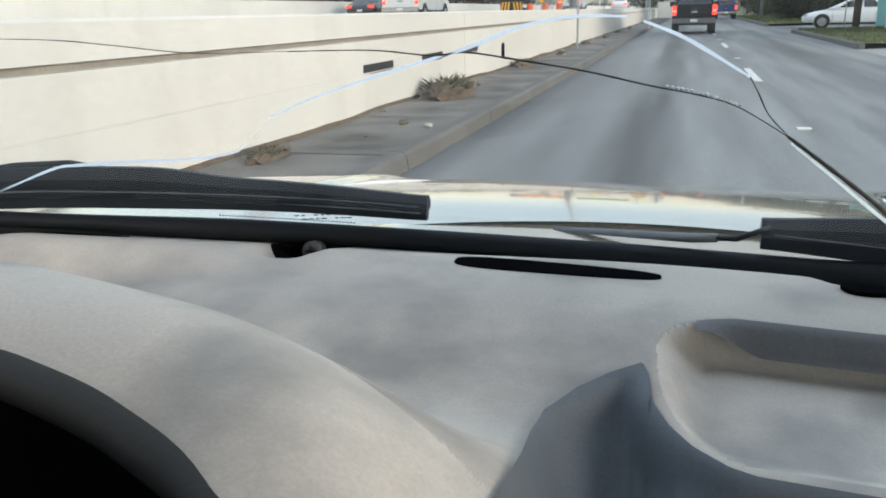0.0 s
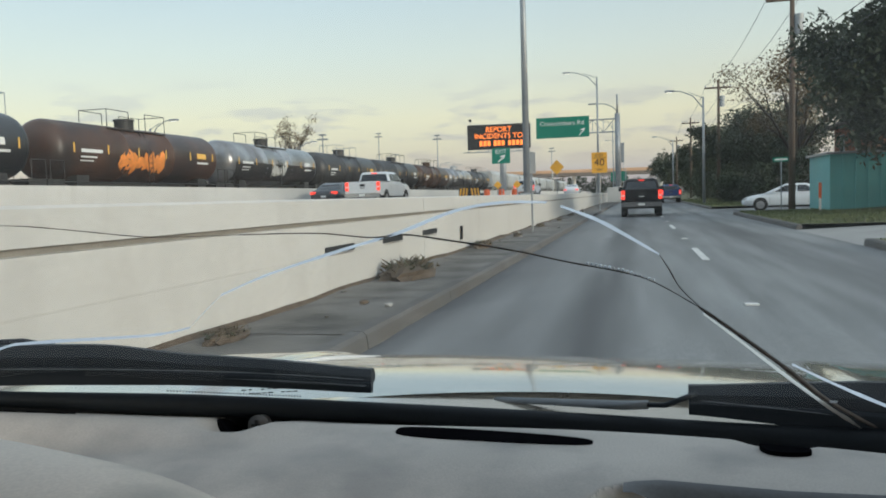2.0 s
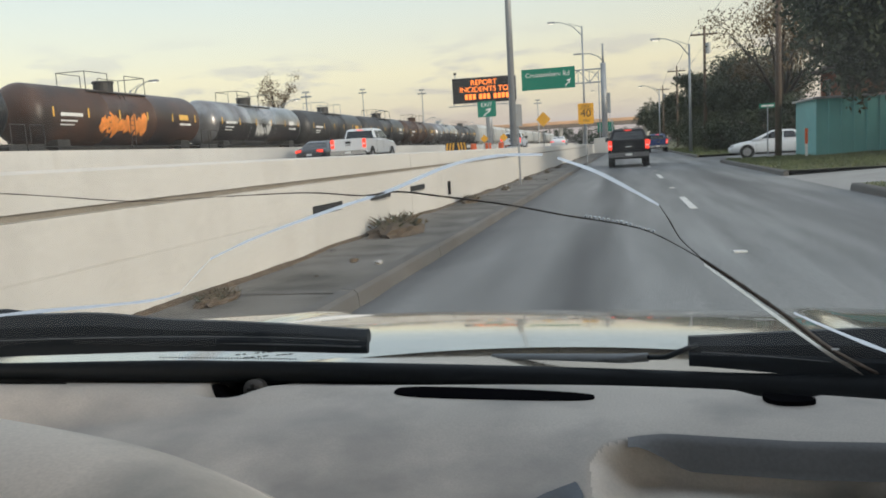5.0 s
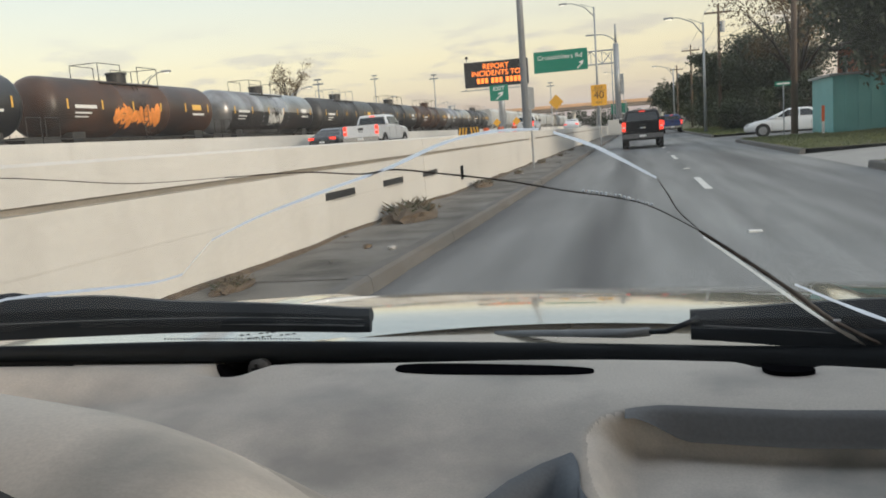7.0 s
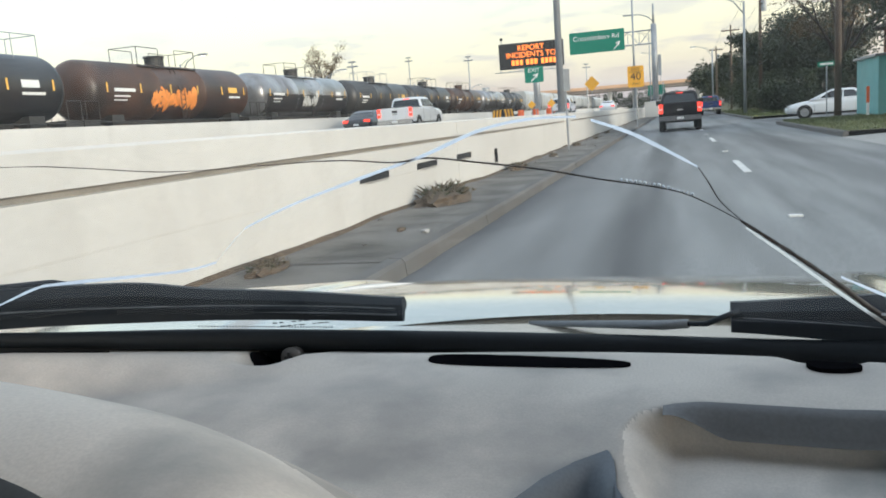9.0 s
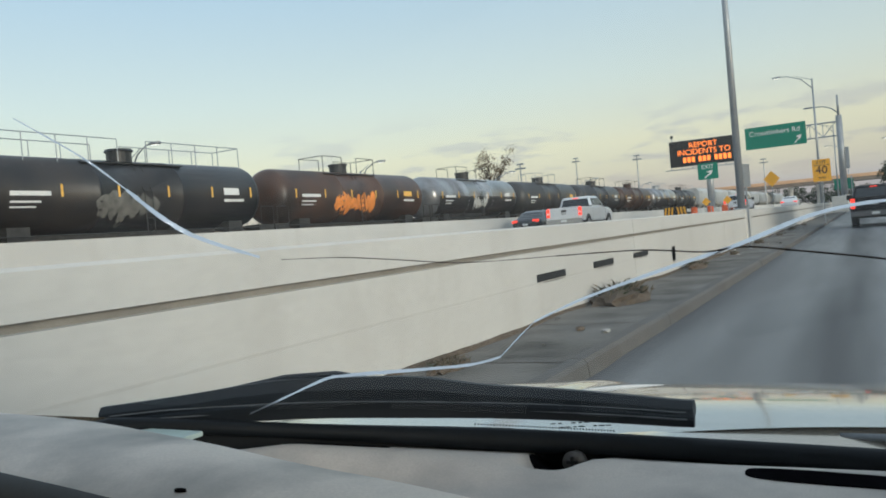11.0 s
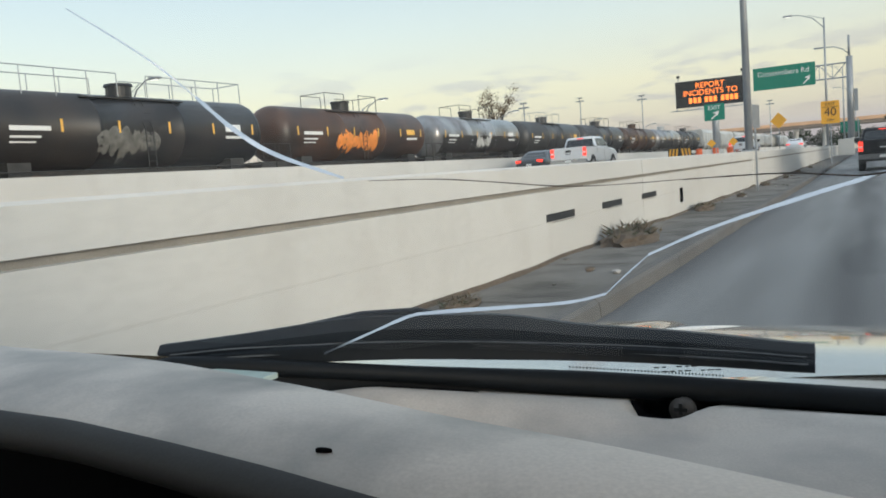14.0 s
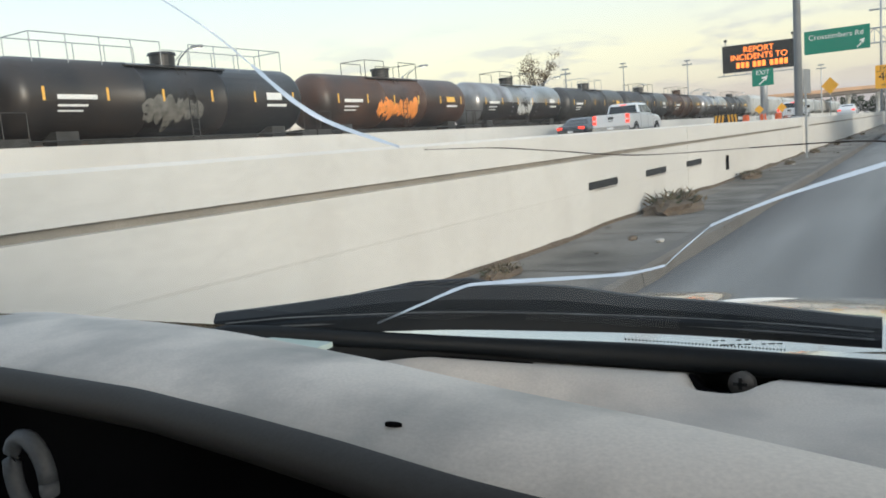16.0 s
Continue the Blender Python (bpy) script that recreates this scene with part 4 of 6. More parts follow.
bm = bmesh.new()
sheet(bm, spread(-0.98, 0.78, 220), spread(0.70, 2.0, 60), bonnet)
for v in bm.verts:
    if v.co.y < glass_y(v.co.x, 1.0) + 0.03:
        v.co.y = glass_y(v.co.x, 1.0) + 0.03
        v.co.z = bonnet(v.co.x, v.co.y)
part("bonnet", bm, HOODPAINT, car, "glossy champagne-coloured bonnet reflecting the sky", smooth=True)
bm = bmesh.new()
rows = []
for s in spread(0, 1, 6):
    row = []
    for x in spread(-0.95, 0.75, 60):
        ya, yb = base_y(x) + 0.012, glass_y(x, 1.0) + 0.045
        za, zb = base_z(x) + 0.004, bonnet(x, yb) - 0.0008
        row.append(bm.verts.new((x, ya + (yb - ya) * s, za + (zb - za) * s)))
    rows.append(row)
for a, b in zip(rows, rows[1:]):
    for q in range(len(a) - 1):
        bm.faces.new((a[q], a[q + 1], b[q + 1], b[q]))
part("cowl", bm, HOODPAINT, car, "pale cowl panel below the wipers", smooth=True)
# thin white bead that paints the glint along the bonnet crease
bm = tubed([(-0.49 + 0.115 * s, 1.0 + 0.125 * s, bonnet(-0.49 + 0.115 * s, 1.0 + 0.125 * s)) for s in spread(0, 1, 12)],
           [0.0004 + 0.0032 * math.sin(math.pi * s) for s in spread(0, 1, 12)], 8)
part("bonnet_crease", bm, mat("painted_glint", (0.80, 0.78, 0.74), 0.3, vary=0.05, coat=1.0), car, "painted white glint along the bonnet crease", smooth=True)
for x in (-0.98, 0.78):
    bm = boxed((min(x, x * 0.96), 0.75, 0.35), (max(x, x * 0.96), 2.0, 0.78), 0.01)
    part("wing", bm, HOODPAINT, car, smooth=False)
part("nose", boxed((-0.95, 1.98, 0.35), (0.75, 2.06, 0.70), 0.02), HOODPAINT, car)
# unseen cabin round the camera, shaping its light: roof, pillars, doors, bulkhead, floor
bm = bmesh.new()
sheet(bm, spread(-0.97, 0.77, 16), spread(0, 1, 6), lambda x, y: 0)
for v in bm.verts:
    x, s = v.co.x, v.co.y
    ya = glass_y(x, 1.64)
    v.co = Vector((x, ya + s * (-1.7 - ya), 1.64 + 0.03 * math.sin(math.pi * s)))
part("roof_lining", bm, LINING, car, smooth=True)
for x in (-0.97, 0.77):
    pts = [(x, glass_y(x, z) - 0.01, z) for z in spread(1.0, 1.65, 8)]
    part("pillar", tubed(pts, 0.03, 8), TRIM, car, smooth=True)
    part("door_panel", boxed((x - 0.03, -1.7, 0.35), (x + 0.03, 0.40, 1.03), 0.01), TRIM, car)
# unseen rear and side panels, added to block the low sun behind
part("rear_panel", boxed((-0.97, -1.72, 0.35), (0.77, -1.68, 1.65), 0.01), TRIM, car)
for x in (-0.97, 0.77):
    part("rear_side", boxed((x - 0.03, -1.7, 1.03), (x + 0.03, -0.45, 1.65), 0.01), TRIM, car)
# added unseen panel in the right window, shading the tray from the sun
part("quarter_panel", boxed((0.74, 0.02, 1.03), (0.80, 0.46, 1.65), 0.01), TRIM, car)
bm = bmesh.new()
sheet(bm, spread(-0.99, 0.79, 20), spread(0, 1, 10), lambda x, y: 0)
for v in bm.verts:
    x, s = v.co.x, v.co.y
    ya = glass_y(x, 1.64) + 0.03
    v.co = Vector((x, ya + s * (-1.74 - ya), 1.665 + 0.045 * math.sin(math.pi * s) - 0.06 * ((x + 0.1) / 0.89) ** 4))
part("roof", bm, HOODPAINT, car, "pale painted roof", smooth=True)
for x in (-1.01, 0.81):
    side = part("door", loft(bmesh.new(), [[(x + (0.02 if x < 0 else -0.02) * (abs(z - 0.62) / 0.4) ** 2, y, z) for y in (-1.74, -0.4, 0.74)] + [(x + (0.01 if x < 0 else -0.01) + (0.02 if x < 0 else -0.02), y, z) for y in (0.74, -0.4, -1.74)] for z in (0.34, 0.5, 0.62, 0.8, 0.95, 1.02)]), HOODPAINT, car, "pale painted door", smooth=True)
    part("door_handle", boxed((x - 0.02, -0.62, 0.86), (x + 0.02, -0.46, 0.89), 0.006), BLACK, side)
part("tail_panel", boxed((-0.98, -1.80, 0.34), (0.78, -1.735, 1.05), 0.03), HOODPAINT, car, "pale painted tail panel")
part("cabin_floor", boxed((-0.97, -1.7, 0.30), (0.77, 0.75, 0.34), 0.01), TRIM, car)
part("front_bulkhead", boxed((-0.93, 0.62, 0.35), (0.73, 0.66, 0.93), 0.01), DASH_DARK, car)
for i, x in enumerate((-0.92, 0.54)):
    for y in (1.45, -1.35):
        bm = tubed([(x, y, 0.33), (x + 0.2, y, 0.33)], 0.32, 24)
        part("wheel", bm, TYRE, car, smooth=False)


# ---- the freight train ----
PITCH, FIRST_GAP = 16.3, -17.9
TANK_R = 1.52


def lathe_y(bm, profile, n=28):
    """A body turned about the y axis from (y, radius) pairs."""
    rings = [[(r * math.cos(a), y, r * math.sin(a)) for a in (2 * math.pi * k / n for k in range(n))] for y, r in profile]
    return loft(bm, rings)


def railing(bm, x, ya, yb, z, h, step):
    ys = spread(ya, yb, max(2, int((yb - ya) / step) + 1))
    for y in ys:
        tube(bm, [(x, y, z), (x, y, z + h)], 0.022, 5)
    tube(bm, [(x, ya, z + h), (x, yb, z + h)], 0.022, 5)
    return bm


def truck(car_ob, y):
    """A two-axle rail truck."""
    bm = bmesh.new()
    for s in (-1, 1):
        plate(bm, [(y - 1.25, 0.50), (y - 1.1, 0.66), (y - 0.45, 0.62), (y - 0.3, 0.78), (y + 0.3, 0.78), (y + 0.45, 0.62), (y + 1.1, 0.66), (y + 1.25, 0.50), (y + 1.0, 0.38), (y + 0.5, 0.28), (y - 0.5, 0.28), (y - 1.0, 0.38)], 0.12, "yz", s * 1.0 + 0.06)
    box(bm, (-1.0, y - 0.2, 0.45), (1.0, y + 0.2, 0.72))
    t = part("truck", bm, DARK_STEEL, car_ob, "dark greasy rail truck")
    for k in (-0.89, 0.89):
        bm = bmesh.new()
        for s in (-1, 1):
            tube(bm, [(s * 0.72, y + k, 0.455), (s * 0.85, y + k, 0.455)], 0.455, 20)
        tube(bm, [(-0.8, y + k, 0.455), (0.8, y + k, 0.455)], 0.08, 8)
        part("wheelset", bm, RAIL_STEEL, t)
    return t


def tank_car(y, body, label, seed, mark=None, low_band=None, full_rail=False):
    """A tank car whose near gap lies at y; 16.3 m over the couplers."""
    rnd = random.Random(seed)
    c = thing("tank_car", (TRACK_X, y + PITCH / 2, RAIL_Z), 0, label, "tank car", "tank cars of the freight train")
    L, zc = 7.55, 1.08 + TANK_R
    prof = [(-L, 0.02), (-L + 0.03, 0.55), (-L + 0.13, 1.0), (-L + 0.30, 1.30), (-L + 0.50, 1.45), (-L + 0.72, TANK_R), (-2.2, TANK_R), (-2.19, TANK_R + 0.012), (-2.05, TANK_R + 0.012), (-2.04, TANK_R),
            (2.04, TANK_R), (2.05, TANK_R + 0.012), (2.19, TANK_R + 0.012), (2.2, TANK_R), (L - 0.72, TANK_R), (L - 0.50, 1.45), (L - 0.30, 1.30), (L - 0.13, 1.0), (L - 0.03, 0.55), (L, 0.02)]
    bm = lathe_y(bmesh.new(), prof)
    bmesh.ops.translate(bm, verts=bm.verts, vec=(0, 0, zc))
    tank = part("tank", bm, body, c, smooth=True)
    for p in tank.data.polygons:
        p.use_smooth = True
    top = zc + TANK_R
    dy = rnd.uniform(-0.4, 0.4)
    bm = tubed([(0, dy, top - 0.08), (0, dy, top + 0.42)], 0.52, 18)
    tube(bm, [(0, dy, top + 0.40), (0, dy, top + 0.50)], [0.60, 0.56], 18)
    part("manway", bm, body if rnd.random() < 0.5 else DARK_STEEL, c, "raised manway housing", smooth=False)
    a, b = (-L + 1.2, L - 1.2) if full_rail else (-2.6, 2.6)
    metal = DARK_STEEL if seed % 3 else STEEL
    for x in (-0.85, 0.85):
        part("platform_railing", railing(bmesh.new(), x, dy + a, dy - 0.75, top - 0.25, 1.05, 1.3), metal, c, "thin platform railing")
        part("platform_railing", railing(bmesh.new(), x, dy + 0.75, dy + b, top - 0.25, 1.05, 1.3), metal, c, "thin platform railing")
    for yy in (dy + a, dy + b):
        part("cross_rail", tubed([(-0.85, yy, top + 0.8), (0.85, yy, top + 0.8)], 0.022, 5), metal, c)
    part("walkway", boxed((-0.95, dy - 2.6, top - 0.24), (-0.45, dy + 2.6, top - 0.19)), DARK_STEEL, c)
    part("walkway", boxed((0.45, dy - 2.6, top - 0.24), (0.95, dy + 2.6, top - 0.19)), DARK_STEEL, c)
    for s in (-1, 1):
        bm = bmesh.new()
        for x in (-0.2, 0.2):
            tube(bm, [(s * (TANK_R + 0.08), dy + x, 0.9), (s * (TANK_R + 0.1), dy + x, zc), (s * 1.0, dy + x, top - 0.2)], 0.02, 5)
        for k in range(9):
            z = 1.0 + k * 0.28
            xx = s * (TANK_R + 0.09)
            tube(bm, [(xx, dy - 0.2, z), (xx, dy + 0.2, z)], 0.015, 5)
        part("ladder", bm, DARK_STEEL, c)
    bm = bmesh.new()
    for s in (-1, 1):
        box(bm, (-1.35, s * L - 0.55, 0.78), (1.35, s * L + 0.55, 1.12))
        box(bm, (-0.25, s * (L + 0.55) - 0.25, 0.70), (0.25, s * (L + 0.55) + 0.25, 0.98))
        box(bm, (-1.2, s * 5.5 - 0.45, 0.78), (1.2, s * 5.5 + 0.45, 1.35))
    box(bm, (-0.3, -L, 0.75), (0.3, L, 1.08))
    for s in (-1, 1):
        tube(bm, [(s * 1.45, -L + 0.4, 1.0), (s * 1.45, L - 0.4, 1.0)], 0.03, 6)
    part("underframe", bm, DARK_STEEL, c, "dark underframe with couplers")
    for s in (-1, 1):
        part("end_railing", railing(bmesh.new(), s * 1.45, -L - 0.45, -L + 0.45, 1.1, 0.9, 0.9), DARK_STEEL, c)
        part("end_railing", railing(bmesh.new(), s * 1.45, L - 0.45, L + 0.45, 1.1, 0.9, 0.9), DARK_STEEL, c)
    truck(c, -5.5)
    truck(c, 5.5)
    # reflective stripes and stencilled bars on the side that faces the road
    for k in range(6):
        yy = -6.4 + k * 2.56
        bm = boxed((TANK_R - 0.004, yy - 0.05, zc - 0.16), (TANK_R + 0.006, yy + 0.05, zc + 0.32))
        part("reflector", bm, YELLOW, c, "upright yellow reflective stripe")

    def side_patch(y0, y1, z0, z1, material, name, lab=""):
        bm = bmesh.new()
        a0, a1 = (math.asin(max(-0.99, min(0.99, (z - zc) / TANK_R))) for z in (z0, z1))
        rings = []
        for a in spread(a0, a1, max(4, int((z1 - z0) * 14))):
            rings.append([((TANK_R + d) * math.cos(a), yy, zc + (TANK_R + d) * math.sin(a)) for d, yy in ((0.001, y0), (0.006, y0), (0.006, y1), (0.001, y1))])
        loft(bm, rings)
        return part(name, bm, material, c, lab)

    side_patch(-5.9, -4.3, zc - 0.12, zc + 0.05, WHITE, "marking", "white stencilled car mark")
    side_patch(-5.9, -4.7, zc - 0.38, zc - 0.30, WHITE, "marking")
    side_patch(-5.9, -4.9, zc - 0.56, zc - 0.50, WHITE, "marking")
    side_patch(4.6, 5.6, zc - 0.05, zc + 0.28, YELLOW if seed % 2 else WHITE, "placard", "small pale placard")
    side_patch(4.6, 5.9, zc - 0.36, zc - 0.24, WHITE, "marking")
    if low_band:
        side_patch(-L + 0.75, L - 0.75, zc - 1.25, zc + 0.0, low_band, "grime_band", "dark grimy lower band")
    if mark:
        colour, y0, n = mark
        for k in range(n):
            h = 0.35 + 0.35 * rnd.random()
            yy = y0 + k * 0.50
            zz = zc - 0.45 + rnd.uniform(-0.1, 0.1)
            bm = bmesh.new()
            pts = [(math.cos(t) * 0.30 * (1 + 0.5 * noise.noise((k * 3.1, math.cos(t) * 1.7, math.sin(t) * 1.7 + seed))), math.sin(t) * h * (1 + 0.5 * noise.noise((k * 2.3 + 7, math.cos(t) * 2, math.sin(t) * 2 + seed)))) for t in spread(0, 2 * math.pi, 19)[:-1]]
            rings = []
            for f, out in ((1.0, -0.02), (1.0, 0.008), (0.7, 0.009), (0.4, 0.010), (0.1, 0.010)):
                rings.append([(math.sqrt(max(0.01, TANK_R ** 2 - (zz + q * f - zc) ** 2)) + out, yy + p * f, zz + q * f) for p, q in pts])
            loft(bm, rings)
            part("graffiti_stroke", bm, colour, c, "loose sprayed paint stroke")
    return c


TANK_BLACK = mat("tank_black", (0.020, 0.020, 0.021), 0.36, vary=0.3, scale=0.8, fine=12, stain=(0.042, 0.035, 0.031), stain_scale=0.35)
TANK_BROWN = mat("tank_rust", (0.095, 0.052, 0.034), 0.42, vary=0.25, scale=0.9, fine=12, stain=(0.035, 0.026, 0.022), stain_scale=0.4)
TANK_SILVER = mat("tank_silver", (0.42, 0.44, 0.46), 0.28, 0.5, vary=0.15, scale=0.8, fine=12, stain=(0.16, 0.15, 0.15), stain_scale=0.35)
TANK_GREY = mat("tank_grey", (0.050, 0.051, 0.054), 0.42, vary=0.25, scale=0.8, fine=12, stain=(0.04, 0.038, 0.036), stain_scale=0.5)
HOPPER = mat("hopper_grey", (0.50, 0.52, 0.52), 0.55, vary=0.12, scale=0.6, fine=12, stain=(0.38, 0.37, 0.35), stain_scale=0.4)
# graffiti colour that holds the orange of a low sun patch
TAG_SUNLIT = mat("sunlit_spray", (0.85, 0.30, 0.06), 0.6, vary=0.2, scale=3)
TAG_WHITE = mat("spray_white", (0.55, 0.55, 0.53), 0.6, vary=0.25, scale=3)
TAG_DULL = mat("faded_spray", (0.16, 0.155, 0.14), 0.6, vary=0.35, scale=3)
TAG_LIME = mat("spray_pale_green", (0.42, 0.46, 0.30), 0.6, vary=0.25, scale=3)
order = [(TANK_GREY, "dark grey tank car with long thin railings", None, None, True), (TANK_BLACK, "grimy black tank car with pale sprayed marks", (TAG_LIME, 0.0, 5), None, True),
         (TANK_BLACK, "grimy black tank car with faint pale sprayed marks", (TAG_DULL, -2.0, 6), None, True),
         (TANK_BROWN, "rust-brown tank car with graffiti painted orange as if sunlit", (TAG_SUNLIT, -2.6, 8), None, False),
         (TANK_SILVER, "silver tank car with a dirty black lower half", (TAG_WHITE, -1.0, 5), TANK_BLACK, False), (TANK_GREY, "dark grey tank car with thin railings", None, None, False),
         (TANK_GREY, "dark grey tank car with thin railings", None, None, False), (TANK_BROWN, "rust-brown weathered tank car of the train", None, None, False),
         (TANK_SILVER, "silver tank car with a dirty black lower half", None, TANK_BLACK, False), (TANK_GREY, "dark grey tank car with thin railings", None, None, False)]
for i, (body, lab, mark, bandm, full) in enumerate(order):
    tank_car(FIRST_GAP + i * PITCH, body, lab, 40 + i, mark, bandm, full)


def hopper_car(y):
    c = thing("hopper_car", (TRACK_X, y + 9.3, RAIL_Z), 0, "pale grey covered hopper car with ribbed sides", "hopper car", "hopper cars of the freight train")
    cut = [(-1.45, 1.5), (-1.6, 1.9), (-1.6, 3.9), (-1.2, 4.5), (1.2, 4.5), (1.6, 3.9), (1.6, 1.9), (1.45, 1.5)]
    bm = loft(bmesh.new(), [[(x, s, z) for x, z in cut] for s in (-8.2, 8.2)])
    part("body", bm, HOPPER, c)
    for k in range(8):
        yy = -7.7 + k * 2.2
        part("rib", boxed((1.595, yy - 0.07, 1.6), (1.68, yy + 0.07, 3.95)), HOPPER, c)
    for k in range(3):
        yy = -4.6 + k * 4.6
        bm = loft(bmesh.new(), [[(-1.4, yy - 1.9, 1.52), (1.4, yy - 1.9, 1.52), (1.4, yy + 1.9, 1.52), (-1.4, yy + 1.9, 1.52)], [(-0.5, yy - 0.4, 0.5), (0.5, yy - 0.4, 0.5), (0.5, yy + 0.4, 0.5), (-0.5, yy + 0.4, 0.5)]])
        part("chute", bm, HOPPER, c)
    part("underframe", boxed((-0.3, -9.2, 0.75), (0.3, 9.2, 1.1)), DARK_STEEL, c)
    bm = bmesh.new()
    railing(bm, 0.5, -8, 8, 4.5, 0.25, 2.0)
    part("roof_walk", bm, STEEL, c)
    truck(c, -6.6)
    truck(c, 6.6)
    return c


hop = hopper_car(FIRST_GAP + len(order) * PITCH)
for i in range(1, 9):
    copy_thing(hop, pose(TRACK_X, FIRST_GAP + len(order) * PITCH + 9.3 + i * 18.6, RAIL_Z))


# ---- road vehicles ----
def section(w, z0, z1, y, r=0.08, top=None):
    """A rounded cross-section of half-width w, narrowing to top at z1."""
    t = top if top is not None else w
    return [(-w + r * 0.4, y, z0), (w - r * 0.4, y, z0), (w, y, z0 + r), (w, y, z0 + (z1 - z0) * 0.55), (t, y, z1 - r), (t - r, y, z1), (-t + r, y, z1), (-t, y, z1 - r), (-w, y, z0 + (z1 - z0) * 0.55), (-w, y, z0 + r)]


def wheel(parent, x, y, r=0.38, w=0.25):
    s = 1 if x > 0 else -1
    bm = tubed([(x - s * w, y, r), (x - s * 0.03, y, r), (x, y, r)], [r, r, r * 0.93], 24)
    tyre = part("wheel", bm, TYRE, parent, smooth=False)
    bm = tubed([(x - s * 0.05, y, r), (x + s * 0.006, y, r), (x + s * 0.012, y, r)], [r * 0.66, r * 0.66, r * 0.2], 16)
    part("rim", bm, RIM, tyre)
    return tyre


def rounded(hx, ya, yb, z, r, n=4):
    """A level rounded rectangle, as a ring of points."""
    ring = []
    for cx, cy, a0 in ((hx - r, yb - r, 0), (-hx + r, yb - r, 90), (-hx + r, ya + r, 180), (hx - r, ya + r, 270)):
        for k in range(n + 1):
            a = radians(a0 + 90 * k / n)
            ring.append((cx + r * math.cos(a), cy + r * math.sin(a), z))
    return ring


def slab(q, off):
    """A thin pane through four corners, pushed out by an offset."""
    o = Vector(off)
    return loft(bmesh.new(), [[Vector(p) + o for p in q], [Vector(p) - o * 3 for p in q]])


def cabin(parent, paint, low, high, roof, splits, glass_low, glass_high):
    """Roof and pillars over a car body: three levels (half-width, back, front, z), with panes set in."""
    levels = [low, (low[0] - 0.015, low[1] + 0.02, low[2] - 0.03, low[3] + 0.04), high, roof, (roof[0] - 0.10, roof[1] + 0.12, roof[2] - 0.12, roof[3] + 0.02)]
    part("cabin", loft(bmesh.new(), [rounded(hx, ya, yb, z, 0.10) for hx, ya, yb, z in levels]), paint, parent, smooth=True)

    def at(z):
        s = (z - low[3]) / (high[3] - low[3])
        return [low[k] + (high[k] - low[k]) * s for k in range(3)]

    (wa, ba, fa), (wb, bb, fb) = at(glass_low), at(glass_high)
    part("rear_window", slab([(-wa + 0.13, ba, glass_low), (wa - 0.13, ba, glass_low), (wb - 0.12, bb, glass_high), (-wb + 0.12, bb, glass_high)], (0, -0.010, 0.004)), CAR_GLASS, parent, "dark tinted rear window")
    part("windscreen", slab([(-wa + 0.11, fa, glass_low), (wa - 0.11, fa, glass_low), (wb - 0.10, fb, glass_high), (-wb + 0.10, fb, glass_high)], (0, 0.010, 0.008)), CAR_GLASS, parent, "dark windscreen")
    for s in (-1, 1):
        for u, v in splits:
            q = [(s * wa, ba + (fa - ba) * u, glass_low), (s * wa, ba + (fa - ba) * v, glass_low), (s * wb, bb + (fb - bb) * v, glass_high), (s * wb, bb + (fb - bb) * u, glass_high)]
            part("side_window", slab(q, (s * 0.010, 0, 0.004)), CAR_GLASS, parent, "tinted side window")


